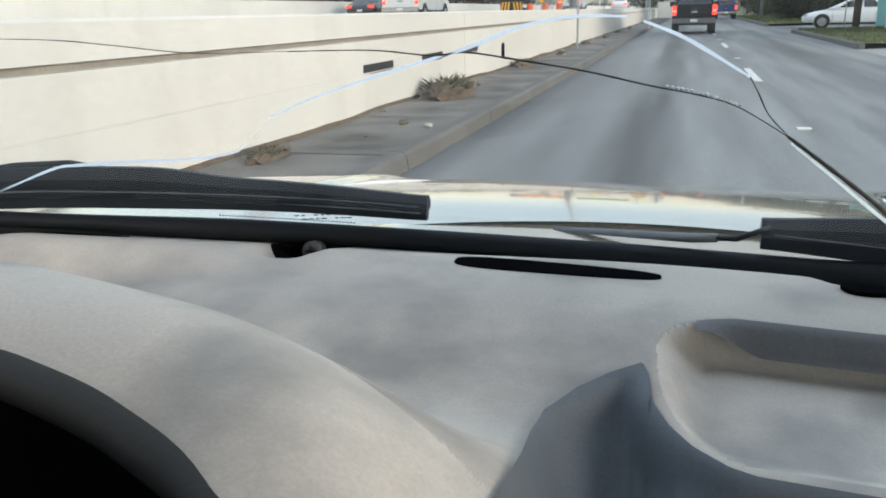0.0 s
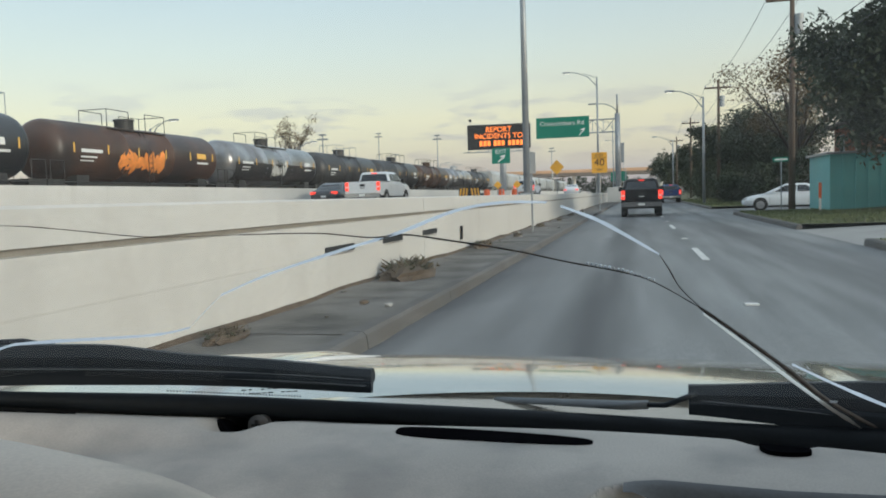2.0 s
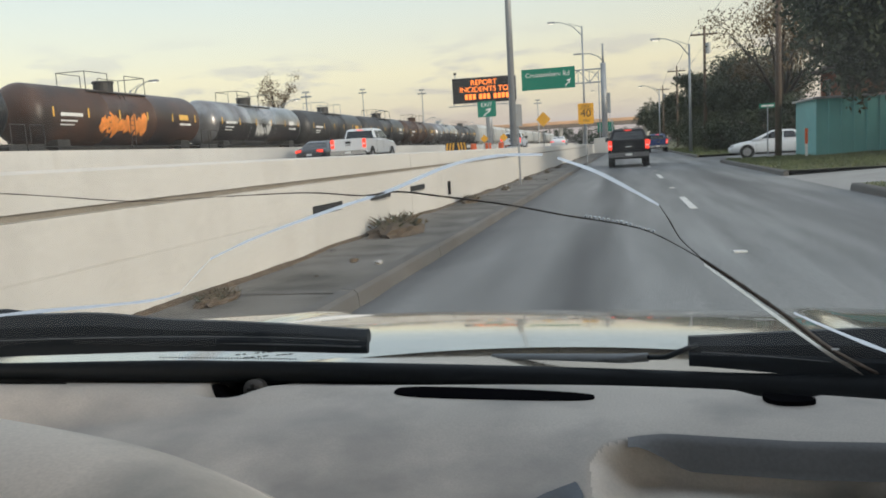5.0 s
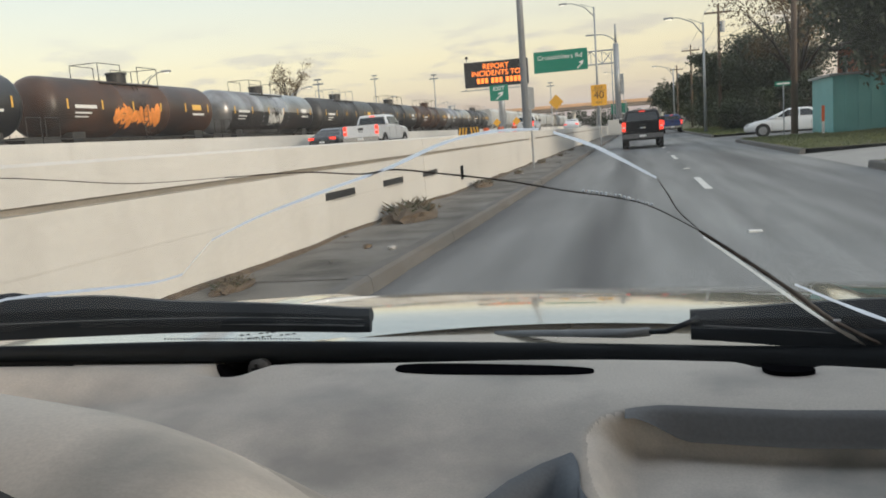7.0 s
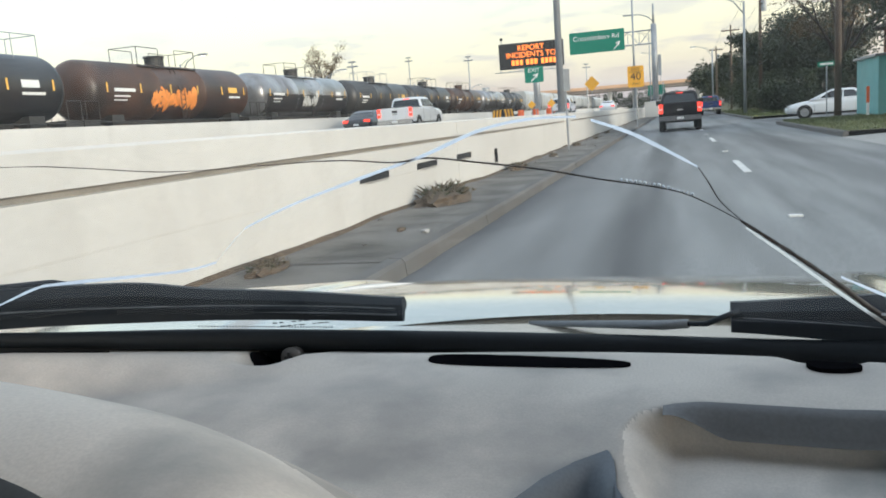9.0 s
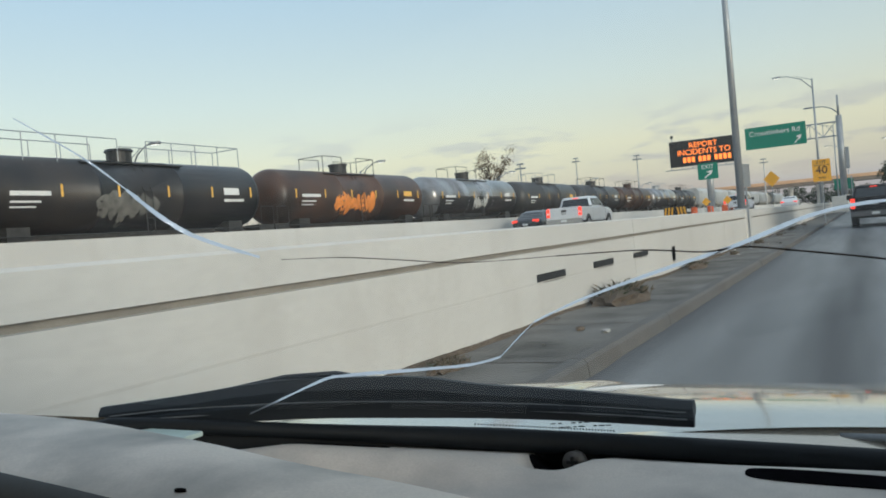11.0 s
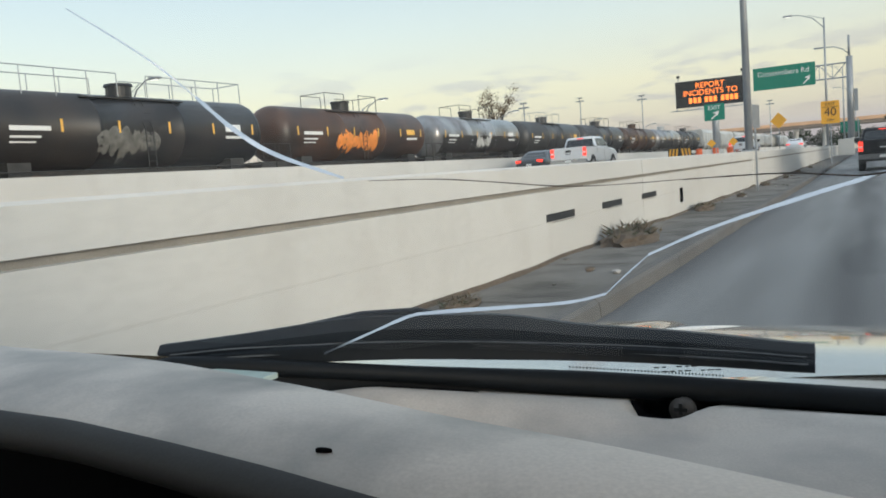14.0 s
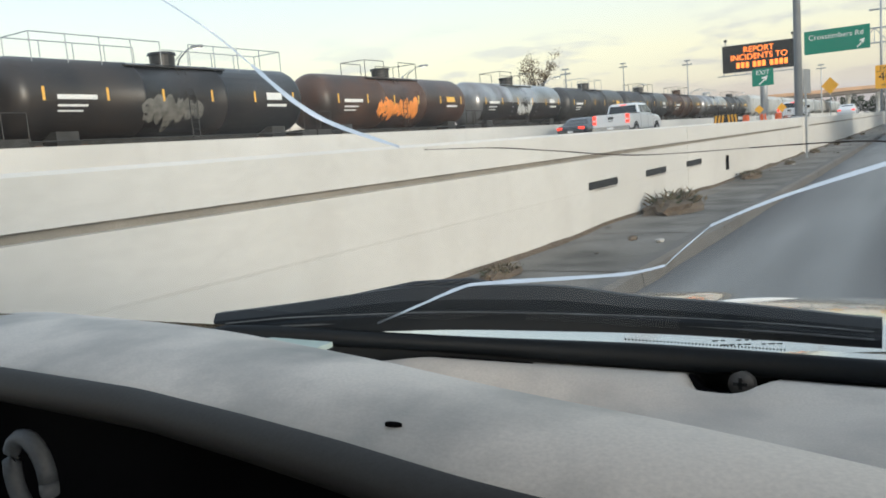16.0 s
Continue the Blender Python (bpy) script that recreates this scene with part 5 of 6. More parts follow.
def pickup(at, paint, label, turn=0.0, group="", dark_trim=False):
    """A crew-cab pickup that points along +y; its origin is on the road below its middle."""
    c = thing("pickup_truck", at, turn, label, "pickup truck", group)
    w = 0.99
    rings = [section(w, 0.60, 1.36, y, 0.07) for y in (-2.86, -2.80, -1.0)]
    part("bed", loft(bmesh.new(), rings), paint, c)
    part("bed_rail", boxed((-0.97, -2.84, 1.35), (0.97, -1.02, 1.385), 0.012), BLACK, c, "dark cap along the bed's edge")
    part("tailgate", boxed((-0.80, -2.90, 0.74), (0.80, -2.85, 1.35), 0.025), paint, c)
    part("tailgate_panel", boxed((-0.66, -2.915, 0.86), (0.66, -2.895, 1.00), 0.01), paint, c)
    part("tailgate_handle", boxed((-0.15, -2.92, 1.10), (0.15, -2.895, 1.22), 0.012), BLACK, c, "dark tailgate handle")
    part("emblem", boxed((-0.14, -2.922, 0.99), (0.14, -2.905, 1.05), 0.015), CHROME, c, "small pale emblem")
    part("rear_bumper", loft(bmesh.new(), [section(0.99, 0.52, 0.74, y, 0.05) for y in (-3.02, -2.98, -2.84)]), CHROME if not dark_trim else GREY_BUMPER, c, "rear bumper")
    part("number_plate", boxed((-0.16, -3.035, 0.58), (0.16, -3.015, 0.69)), WHITE, c, "pale number plate")
    part("hitch", boxed((-0.05, -3.06, 0.44), (0.05, -2.7, 0.52)), BLACK, c)
    part("underbody", boxed((-0.72, -2.7, 0.42), (0.72, 2.5, 0.62), 0.03), BLACK, c, "dark underbody")
    for s in (-1, 1):
        lamp = part("tail_light", boxed((min(s * 0.80, s * 0.985), -2.925, 0.88), (max(s * 0.80, s * 0.985), -2.84, 1.33), 0.025), BRAKE, c, "glowing red tail light")
        part("reverse_lamp", boxed((min(s * 0.82, s * 0.965), -2.932, 1.03), (max(s * 0.82, s * 0.965), -2.92, 1.11), 0.005), WHITE, lamp)
    rings = [section(w, 0.55, 1.33, -1.0, 0.08), section(w, 0.55, 1.34, 0.6, 0.08), section(w, 0.55, 1.30, 1.45, 0.10), section(w, 0.55, 1.24, 2.45, 0.12), section(w * 0.97, 0.58, 1.16, 2.78, 0.16), section(w * 0.92, 0.62, 1.02, 2.92, 0.16)]
    part("body", loft(bmesh.new(), rings), paint, c)
    cabin(c, paint, (0.95, -0.99, 1.46, 1.31), (0.80, -0.86, 0.70, 1.83), (0.73, -0.78, 0.56, 1.91), ((0.07, 0.30), (0.34, 0.60), (0.63, 0.92)), 1.38, 1.79)
    part("brake_lamp", boxed((-0.16, -0.89, 1.83), (0.16, -0.84, 1.87), 0.01), BRAKE, c)
    for s in (-1, 1):
        part("mirror", boxed((min(s * 0.97, s * 1.20), 0.92, 1.30), (max(s * 0.97, s * 1.20), 1.06, 1.54), 0.04), BLACK, c, "door mirror")
        part("sill", boxed((min(s * 0.96, s * 1.04), -0.95, 0.46), (max(s * 0.96, s * 1.04), 1.25, 0.53), 0.02), BLACK, c)
        for y in (-0.95, 0.28, 1.36):
            part("door_gap", boxed((min(s * 0.985, s * 0.994), y - 0.008, 0.64), (max(s * 0.985, s * 0.994), y + 0.008, 1.30)), BLACK, c)
        for y in (-1.80, 1.90):
            part("wheel_arch", tubed([(s * 0.80, y, 0.46), (s * 0.996, y, 0.46)], 0.48, 20), BLACK, c)
            wheel(c, s * 1.0, y, 0.41, 0.29)
    return c


def sedan(at, paint, label, turn=0.0, group=""):
    c = thing("sedan", at, turn, label, "car", group)
    w = 0.90
    rings = [section(w * 0.82, 0.48, 0.84, -2.40, 0.12), section(w * 0.95, 0.34, 1.00, -2.28, 0.14), section(w, 0.26, 1.03, -1.85, 0.12), section(w, 0.24, 1.00, -0.8, 0.12), section(w, 0.24, 0.98, 0.7, 0.12),
             section(w, 0.26, 0.95, 1.15, 0.14), section(w, 0.27, 0.86, 1.80, 0.16), section(w * 0.94, 0.3, 0.74, 2.22, 0.16), section(w * 0.78, 0.36, 0.60, 2.42, 0.10)]
    part("body", loft(bmesh.new(), rings), paint, c, smooth=True)
    cabin(c, paint, (0.86, -1.86, 1.24, 0.94), (0.66, -1.04, 0.32, 1.38), (0.60, -0.90, 0.18, 1.44), ((0.16, 0.47), (0.50, 0.88)), 1.01, 1.36)
    for s in (-1, 1):
        part("tail_light", boxed((min(s * 0.48, s * 0.84), -2.40, 0.78), (max(s * 0.48, s * 0.84), -2.26, 0.93), 0.02), BRAKE, c, "red tail light")
        part("headlight", boxed((min(s * 0.46, s * 0.80), 2.12, 0.60), (max(s * 0.46, s * 0.80), 2.34, 0.72), 0.03), LENS, c, "clear headlight")
        part("mirror", boxed((min(s * 0.88, s * 1.04), 0.70, 0.98), (max(s * 0.88, s * 1.04), 0.84, 1.12), 0.03), paint, c)
        part("sill", boxed((min(s * 0.86, s * 0.91), -1.0, 0.20), (max(s * 0.86, s * 0.91), 1.0, 0.28), 0.01), BLACK, c)
        for y in (-0.95, 0.02, 0.98):
            part("door_gap", boxed((min(s * 0.893, s * 0.904), y - 0.006, 0.36), (max(s * 0.893, s * 0.904), y + 0.006, 0.76)), BLACK, c)
        for y in (-1.42, 1.45):
            part("wheel_arch", tubed([(s * 0.7, y, 0.35), (s * 0.905, y, 0.35)], 0.385, 24), BLACK, c)
            wheel(c, s * 0.912, y, 0.335, 0.22)
    part("number_plate", boxed((-0.16, -2.425, 0.60), (0.16, -2.39, 0.71)), WHITE, c)
    return c


GREY_BUMPER = mat("grey_bumper", (0.17, 0.17, 0.18), 0.35, 0.6, vary=0.1)
LENS = mat("lamp_lens", (0.45, 0.46, 0.47), 0.1, vary=0.05, coat=0.8)
P_BLACK = mat("black_car_paint", (0.010, 0.010, 0.012), 0.5, vary=0.1, coat=0.0, spec=0.3)
P_BLUE = mat("blue_car_paint", (0.012, 0.05, 0.20), 0.3, vary=0.1, coat=0.8)
P_WHITE = mat("white_car_paint", (0.74, 0.75, 0.76), 0.3, vary=0.03, coat=0.8)
P_DARK = mat("dark_car_paint", (0.03, 0.032, 0.036), 0.3, vary=0.05, coat=0.8)

pickup((0.28, 42.8, 0.0), P_BLACK, "black crew-cab pickup truck braking on the road", dark_trim=True)
pickup((3.55, 88, 0.0), P_BLUE, "blue pickup truck in the outer lane")
pickup((-14.2, 42.5, DECK_Z), P_WHITE, "white crew-cab pickup truck on the freeway")
sedan((-17.7, 45.0, DECK_Z), P_DARK, "dark sedan on the freeway behind a white pickup")
sedan((8.2, 46.5, 0.0), P_WHITE, "white sedan waiting at the mouth of the side street", 82)
sedan((1.6, 92, 0.0), P_WHITE, "white sedan far ahead on the road")
pickup((-10.5, 78, DECK_Z), P_WHITE, "white pickup truck far ahead on the freeway")
sedan((-7.5, 96, DECK_Z), P_WHITE, "white sedan far ahead on the freeway")


# ---- poles, lamps and signs ----
def street_lamp(at, height, arm, label, side=-1, parent_group="street lamps"):
    t = thing("street_lamp", at, 0, label, "street lamp", parent_group)
    part("pole", tubed([(0, 0, 0), (0, 0, height)], [0.125, 0.075], 12), STEEL, t, smooth=True)
    part("base_plate", boxed((-0.22, -0.22, 0.0), (0.22, 0.22, 0.05), 0.01), STEEL, t)
    for k in range(4):
        part("bolt", boxed((-0.19 + 0.32 * (k % 2), -0.19 + 0.32 * (k // 2), 0.04), (-0.13 + 0.32 * (k % 2), -0.13 + 0.32 * (k // 2), 0.10)), DARK_STEEL, t)
    ends = [(0, 0, height - 0.9), (side * arm * 0.35, 0, height + 0.1), (side * arm * 0.8, 0, height + 0.55), (side * arm, 0, height + 0.58)]
    part("arm", tubed(ends, [0.05, 0.045, 0.04, 0.035], 8), STEEL, t, smooth=True)
    part("brace", tubed([(0, 0, height - 0.1), (side * arm * 0.5, 0, height + 0.42)], 0.025, 6), STEEL, t)
    head = part("lamp_head", boxed((min(side * arm, side * (arm + 0.75)), -0.16, height + 0.50), (max(side * arm, side * (arm + 0.75)), 0.16, height + 0.66), 0.05), STEEL, t)
    part("lens", boxed((min(side * (arm + 0.15), side * (arm + 0.6)), -0.1, height + 0.475), (max(side * (arm + 0.15), side * (arm + 0.6)), 0.1, height + 0.50)), LAMP, head)
    return t


lamp_a = street_lamp((-3.64, 27.0, WALL_TOP), 11.5, 2.6, "tall galvanised street lamp standing on the wall")
for y in (80, 133, 186, 240):
    copy_thing(lamp_a, pose(-3.64, y, WALL_TOP))
for y in (27, 80, 133):
    bm = loft(bmesh.new(), [[(WALL_X - 0.05, y - 0.42, z), (WALL_X + 0.10, y - 0.34, z), (WALL_X + 0.10, y + 0.34, z), (WALL_X - 0.05, y + 0.42, z)] for z in (0.05, WALL_TOP - 0.004)])
    part("pilaster", bm, CONCRETE, wall, "shallow concrete pilaster under a lamp pole")
lamp_b = street_lamp((-38, 56, -0.03), 7.6, 1.8, "galvanised street lamp beyond the railway", 1)
for y in (32, 84, 116, 150, 190):
    copy_thing(lamp_b, pose(-38, y, -0.03))
lamp_c = street_lamp((5.3, 66, 0.15), 8.5, 2.2, "galvanised street lamp on the verge")
copy_thing(lamp_c, pose(5.3, 120, 0.15))

# exit gantry
G = thing("sign_gantry", (-1.75, 82, 0.3), 0, "galvanised steel gantry arm with a green exit sign", "sign gantry")
part("plinth", boxed((-1.1, -0.8, 0.0), (0.25, 0.8, 1.5), 0.04), CONCRETE, G, "concrete plinth")
part("column", tubed([(0, 0, 1.5), (0, 0, 9.0)], [0.30, 0.27], 20), STEEL, G, smooth=True)
part("base_flange", tubed([(0, 0, 1.5), (0, 0, 1.58)], 0.5, 20), STEEL, G)
for k in range(8):
    a = k * math.pi / 4
    part("bolt", tubed([(0.42 * math.cos(a), 0.42 * math.sin(a), 1.55), (0.42 * math.cos(a), 0.42 * math.sin(a), 1.72)], 0.035, 6), DARK_STEEL, G)
part("top_pole", tubed([(0, 0, 9.0), (0, 0, 10.9)], [0.12, 0.09], 10), STEEL, G, smooth=True)
part("lamp_arm", tubed([(0, 0, 9.2), (-0.5, 0, 9.7), (-1.2, 0, 10.0), (-2.2, 0, 10.05)], 0.05, 8), STEEL, G, smooth=True)
part("lamp_head", boxed((-2.9, -0.15, 9.98), (-2.1, 0.15, 10.12), 0.04), STEEL, G)
for z in (7.15, 8.45):
    part("chord", tubed([(0, 0, z), (-8.1, 0, z)], 0.07, 8), STEEL, G)
for k in range(5):
    x0 = -0.3 - k * 1.1
    part("strut", tubed([(x0, 0, 7.15 if k % 2 else 8.45), (x0 - 1.1, 0, 8.45 if k % 2 else 7.15)], 0.045, 6), STEEL, G)
    part("strut", tubed([(x0 - 1.1, 0, 7.15), (x0 - 1.1, 0, 8.45)], 0.04, 6), STEEL, G)
panel = part("sign_panel", boxed((-8.25, -0.18, 6.78), (-2.82, -0.10, 8.90), 0.02), GREEN, G, "green exit sign panel with white lettering")
lettering("Crosstimbers Rd", 0.66, WHITE, panel, (-5.6, -0.19, 8.25), name="sign_text")
arrow = [(-0.30, -0.36), (0.14, 0.10), (-0.10, 0.14), (-0.06, 0.24), (0.36, 0.36), (0.24, -0.06), (0.14, -0.10), (0.20, 0.02), (-0.22, -0.42)]
part("arrow", plate(bmesh.new(), [(-3.6 + a, 7.35 + b) for a, b in arrow], 0.01, "xz", -0.192), WHITE, panel)
part("camera_box", boxed((0.3, -0.15, 4.0), (0.62, 0.2, 6.0), 0.02), STEEL, G, "grey control cabinet")


def post_sign(name, at, w, h, z0, material, label, category="road sign"):
    t = thing(name, at, 0, label, category)
    part("post", boxed((-0.03, 0.0, 0.0), (0.03, 0.045, z0 + h)), STEEL, t)
    r = 0.05
    rim = [(-w / 2 + r, z0), (w / 2 - r, z0), (w / 2, z0 + r), (w / 2, z0 + h - r), (w / 2 - r, z0 + h), (-w / 2 + r, z0 + h), (-w / 2, z0 + h - r), (-w / 2, z0 + r)]
    p = part("sign_plate", plate(bmesh.new(), rim, 0.02, "xz", -0.03), material, t)
    return t, p


t40, p40 = post_sign("speed_sign", (-2.1, 48, 0.15), 0.92, 1.22, 2.32, AMBER_SIGN, "yellow exit speed sign reading 40 on a steel post")
lettering("EXIT", 0.24, BLACK, p40, (0, -0.034, 3.36))
lettering("40", 0.62, BLACK, p40, (0, -0.034, 2.93))
lettering("MPH", 0.18, BLACK, p40, (0, -0.034, 2.50))
part("divider", boxed((-0.40, -0.036, 3.20), (0.40, -0.030, 3.225)), BLACK, p40)
tp = thing("narrow_sign", (-3.0, 23.5, 0.15), 80, "small road sign seen edge-on beside the wall", "road sign")
part("post", boxed((-0.025, 0, 0), (0.025, 0.045, 2.4)), STEEL, tp)
part("sign_plate", boxed((-0.30, -0.02, 1.75), (0.30, -0.002, 2.4), 0.005), STEEL, tp)
te, pe = post_sign("exit_sign", (-10.6, 63, DECK_Z), 1.5, 1.25, 3.0, GREEN, "green exit sign with a white arrow on a post")
lettering("EXIT", 0.46, WHITE, pe, (0, -0.034, 3.95))
part("arrow", plate(bmesh.new(), [(a, 3.42 + b * 0.8) for a, b in arrow], 0.008, "xz", -0.039), WHITE, pe)
for s in (-0.55, 0.55):
    d = [(s, -0.36), (s + 0.36, 0), (s, 0.36), (s - 0.36, 0)]
    tm, pm = post_sign("marker_post", (-9.9 + s * 1.4, 61.6, DECK_Z), 0.1, 0.1, 0.9, AMBER_SIGN, "yellow diamond marker on a short post")
    part("diamond", plate(bmesh.new(), [(a * 0.9 - s * 0.9, 1.25 + b * 0.9) for a, b in d], 0.02, "xz", -0.055), AMBER_SIGN, tm)

tw, pw = post_sign("warning_sign", (-6.4, 66, DECK_Z), 0.12, 0.12, 2.6, AMBER_SIGN, "yellow diamond warning sign on a steel post")
part("diamond", plate(bmesh.new(), [(0, 2.0), (0.6, 2.62), (0, 3.24), (-0.6, 2.62)], 0.02, "xz", -0.055), AMBER_SIGN, tw)

# electronic message board
D = thing("message_board", (-17.4, 102, DECK_Z), 5, "black electronic message board with amber letters on a steel column", "message board")
part("column", tubed([(0.4, 0.75, 0), (0.4, 0.75, 8.2)], 0.42, 18), STEEL, D, smooth=True)
part("footing", boxed((-0.5, -0.1, 0), (1.3, 1.6, 1.0), 0.04), CONCRETE, D, "concrete footing of the column")
board = part("case", boxed((-4.1, -0.45, 6.55), (4.1, 0.45, 9.75), 0.05), BLACK, D)
for text, z in (("REPORT", 9.06), ("INCIDENTS TO", 8.20)):
    lettering(text, 0.94, LED, board, (0, -0.47, z), name="led_text")
for x0, n in ((-2.5, 3), (-0.65, 3), (1.25, 4)):
    for k in range(n):
        part("led_bar", boxed((x0 + k * 0.52, -0.48, 6.98), (x0 + k * 0.52 + 0.36, -0.455, 7.62)), LED, board)
part("side_panel", boxed((4.11, -0.40, 6.7), (4.16, 0.40, 9.65)), STEEL, board, "pale grey side of the case")
for k in range(7):
    x = -4.0 + k * 1.3
    part("bracket", boxed((x, -1.35, 6.20), (x + 0.09, 0.3, 6.28)), STEEL, D)
    part("hanger", boxed((x, -0.35, 6.20), (x + 0.07, -0.27, 6.56)), STEEL, D)
part("catwalk", boxed((-4.6, -1.35, 6.10), (4.0, -0.75, 6.18)), STEEL, D)
for s in (-3.75, 3.75):
    part("mast", boxed((s - 0.04, -0.05, 9.75), (s + 0.04, 0.05, 10.3)), STEEL, D)
    part("flood_lamp", boxed((s - 0.17, -0.2, 10.25), (s + 0.17, 0.2, 10.55), 0.03), DARK_STEEL, D)


# construction barrels and an arrow panel on the freeway shoulder
def barrel(at):
    b = thing("traffic_barrel", at, 0, "orange traffic barrel with pale bands on the freeway", "traffic barrel", "traffic barrels on the freeway")
    part("drum", tubed([(0, 0, 0), (0, 0, 0.08), (0, 0, 0.1), (0, 0, 0.95), (0, 0, 1.0)], [0.40, 0.40, 0.32, 0.26, 0.22], 16), ORANGE, b)
    for z in (0.30, 0.66):
        part("band", tubed([(0, 0, z), (0, 0, z + 0.14)], [0.306 - z * 0.055, 0.298 - z * 0.055], 16), WHITE, b)
    return b


bar = barrel((-12.0, 71, DECK_Z))
for p in ((-13.2, 70.2), (-11.0, 72.5)):
    copy_thing(bar, pose(*p, DECK_Z))
ch = thing("chevron_panel", (-15.0, 71, DECK_Z), 0, "black and yellow striped warning panel on a trailer", "warning panel")
part("panel", boxed((-1.0, 0, 0.35), (1.0, 0.08, 1.25), 0.02), BLACK, ch)
for s in (-1, 1):
    for k in range(3):
        x = s * (0.12 + 0.29 * k)
        part("stripe", plate(bmesh.new(), [(x, 1.18), (x + s * 0.16, 1.18), (x + s * 0.16 + s * 0.12, 0.42), (x + s * 0.12, 0.42)], 0.01, "xz", -0.011), AMBER_SIGN, ch)
part("trailer", boxed((-0.9, 0.1, 0.3), (0.9, 2.4, 0.7), 0.03), DARK_STEEL, ch)
for s in (-0.9, 0.9):
    part("wheel", tubed([(s - 0.1, 1.4, 0.3), (s + 0.1, 1.4, 0.3)], 0.3, 16), TYRE, ch)


# utility poles and wires on the verge
def utility_pole(at, h, label):
    t = thing("utility_pole", at, 0, label, "utility pole", "utility poles along the verge")
    part("pole", tubed([(0, 0, 0), (0.04, 0, h)], [0.16, 0.10], 10), WOOD, t, smooth=True)
    part("cross_arm", boxed((-1.1, -0.06, h - 0.75), (1.1, 0.06, h - 0.6), 0.01), WOOD, t)
    for k in (-1.0, -0.4, 0.5, 1.0):
        part("insulator", tubed([(k, 0, h - 0.6), (k, 0, h - 0.42)], [0.05, 0.03], 8), STEEL, t)
    part("transformer", tubed([(0.32, 0, h - 2.3), (0.32, 0, h - 1.4)], 0.22, 14), STEEL, t, "grey can transformer", smooth=False)
    return t


up = utility_pole((7.2, 40, 0.2), 10.5, "weathered wooden utility pole with a cross arm")
spots = [(7.2, 40), (7.0, 72), (7.0, 108), (7.0, 145), (7.2, 5)]
for x, y in spots[1:]:
    copy_thing(up, pose(x, y, 0.2))
spots.sort(key=lambda p: p[1])
for dx, z in ((-1.0, 10.3), (0.5, 10.3), (0.1, 8.0), (0.1, 7.4)):
    for (xa, ya), (xb, yb) in zip(spots, spots[1:]):
        pts = [(xa + (xb - xa) * s + dx, ya + (yb - ya) * s, z - 0.9 * 4 * s * (1 - s) * (yb - ya) / 36) for s in spread(0, 1, 14)]
        tagged(link("power_line", tubed(pts, 0.014, 5), BLACK), "thin black overhead power line", "power line", "overhead lines")


# ---- overpass far ahead ----
O = thing("overpass", (0, 262, 0), 4, "concrete highway overpass far ahead, warm in the low sun", "overpass")
# deck colour carries the shade below, parapet colour the orange sunlight
part("deck", boxed((-95, 0, 7.2), (70, 12, 8.2), 0.05), mat("shaded_overpass", (0.24, 0.20, 0.17), 0.8, vary=0.1, scale=0.3), O)
part("parapet", boxed((-95, -0.3, 8.2), (70, 0.1, 9.2), 0.03), mat("sunlit_parapet", (0.66, 0.42, 0.26), 0.8, vary=0.1, scale=0.3), O)
for i, x in enumerate((-62, -48, -34, -20, -12, 8, 22)):
    for y in (3, 9):
        part("column", tubed([(x, y, -0.03), (x, y, 7.2)], 0.7, 12), CONCRETE, O)
    part("bent_cap", boxed((x - 0.8, 1, 6.3), (x + 0.8, 11, 7.2), 0.05), CONCRETE, O)
ts = thing("overhead_sign", (-3.0, 235, 0), 0, "small green overhead sign far ahead", "road sign")
part("post", tubed([(0, 0, 0), (0, 0, 8)], 0.2, 8), STEEL, ts)
part("sign_panel", boxed((-4.2, -0.1, 4.6), (0.4, 0.0, 7.4), 0.02), GREEN, ts)


# ---- trees and shrubs ----
def foliage(name, blobs, n, size, seed, material, parent, label=""):
    """Many small leaf sprays spread through a set of uneven clumps."""
    rng = np.random.default_rng(seed)
    centre = np.array([b[:3] for b in blobs], float)
    rad = np.array([b[3] for b in blobs], float)
    pick = rng.choice(len(blobs), n, p=rad ** 2 / (rad ** 2).sum())
    d = rng.normal(size=(n, 3))
    d /= np.linalg.norm(d, axis=1, keepdims=True)
    r = rng.uniform(0, 1, n) ** 0.45
    lump = 1 + 0.35 * np.sin(d[:, 0] * 7 + pick) * np.cos(d[:, 2] * 6 + pick * 2)
    p = centre[pick] + d * (rad[pick] * r * lump)[:, None] * np.array([1, 1, 0.75])
    u = rng.normal(size=(n, 3))
    u /= np.linalg.norm(u, axis=1, keepdims=True)
    v = np.cross(u, rng.normal(size=(n, 3)))
    v /= np.linalg.norm(v, axis=1, keepdims=True)
    s = rng.uniform(0.6, 1.4, n)[:, None] * size
    quad = np.stack([p - u * s, p - v * s * 0.42, p + u * s, p + v * s * 0.42], 1).reshape(-1, 3)
    me = bpy.data.meshes.new(name)
    me.from_pydata(quad.tolist(), [], np.arange(n * 4).reshape(n, 4).tolist())
    me.materials.append(material)
    ob = new(name, me)
    ob.parent = parent
    if label:
        ob["label"] = label
    return ob


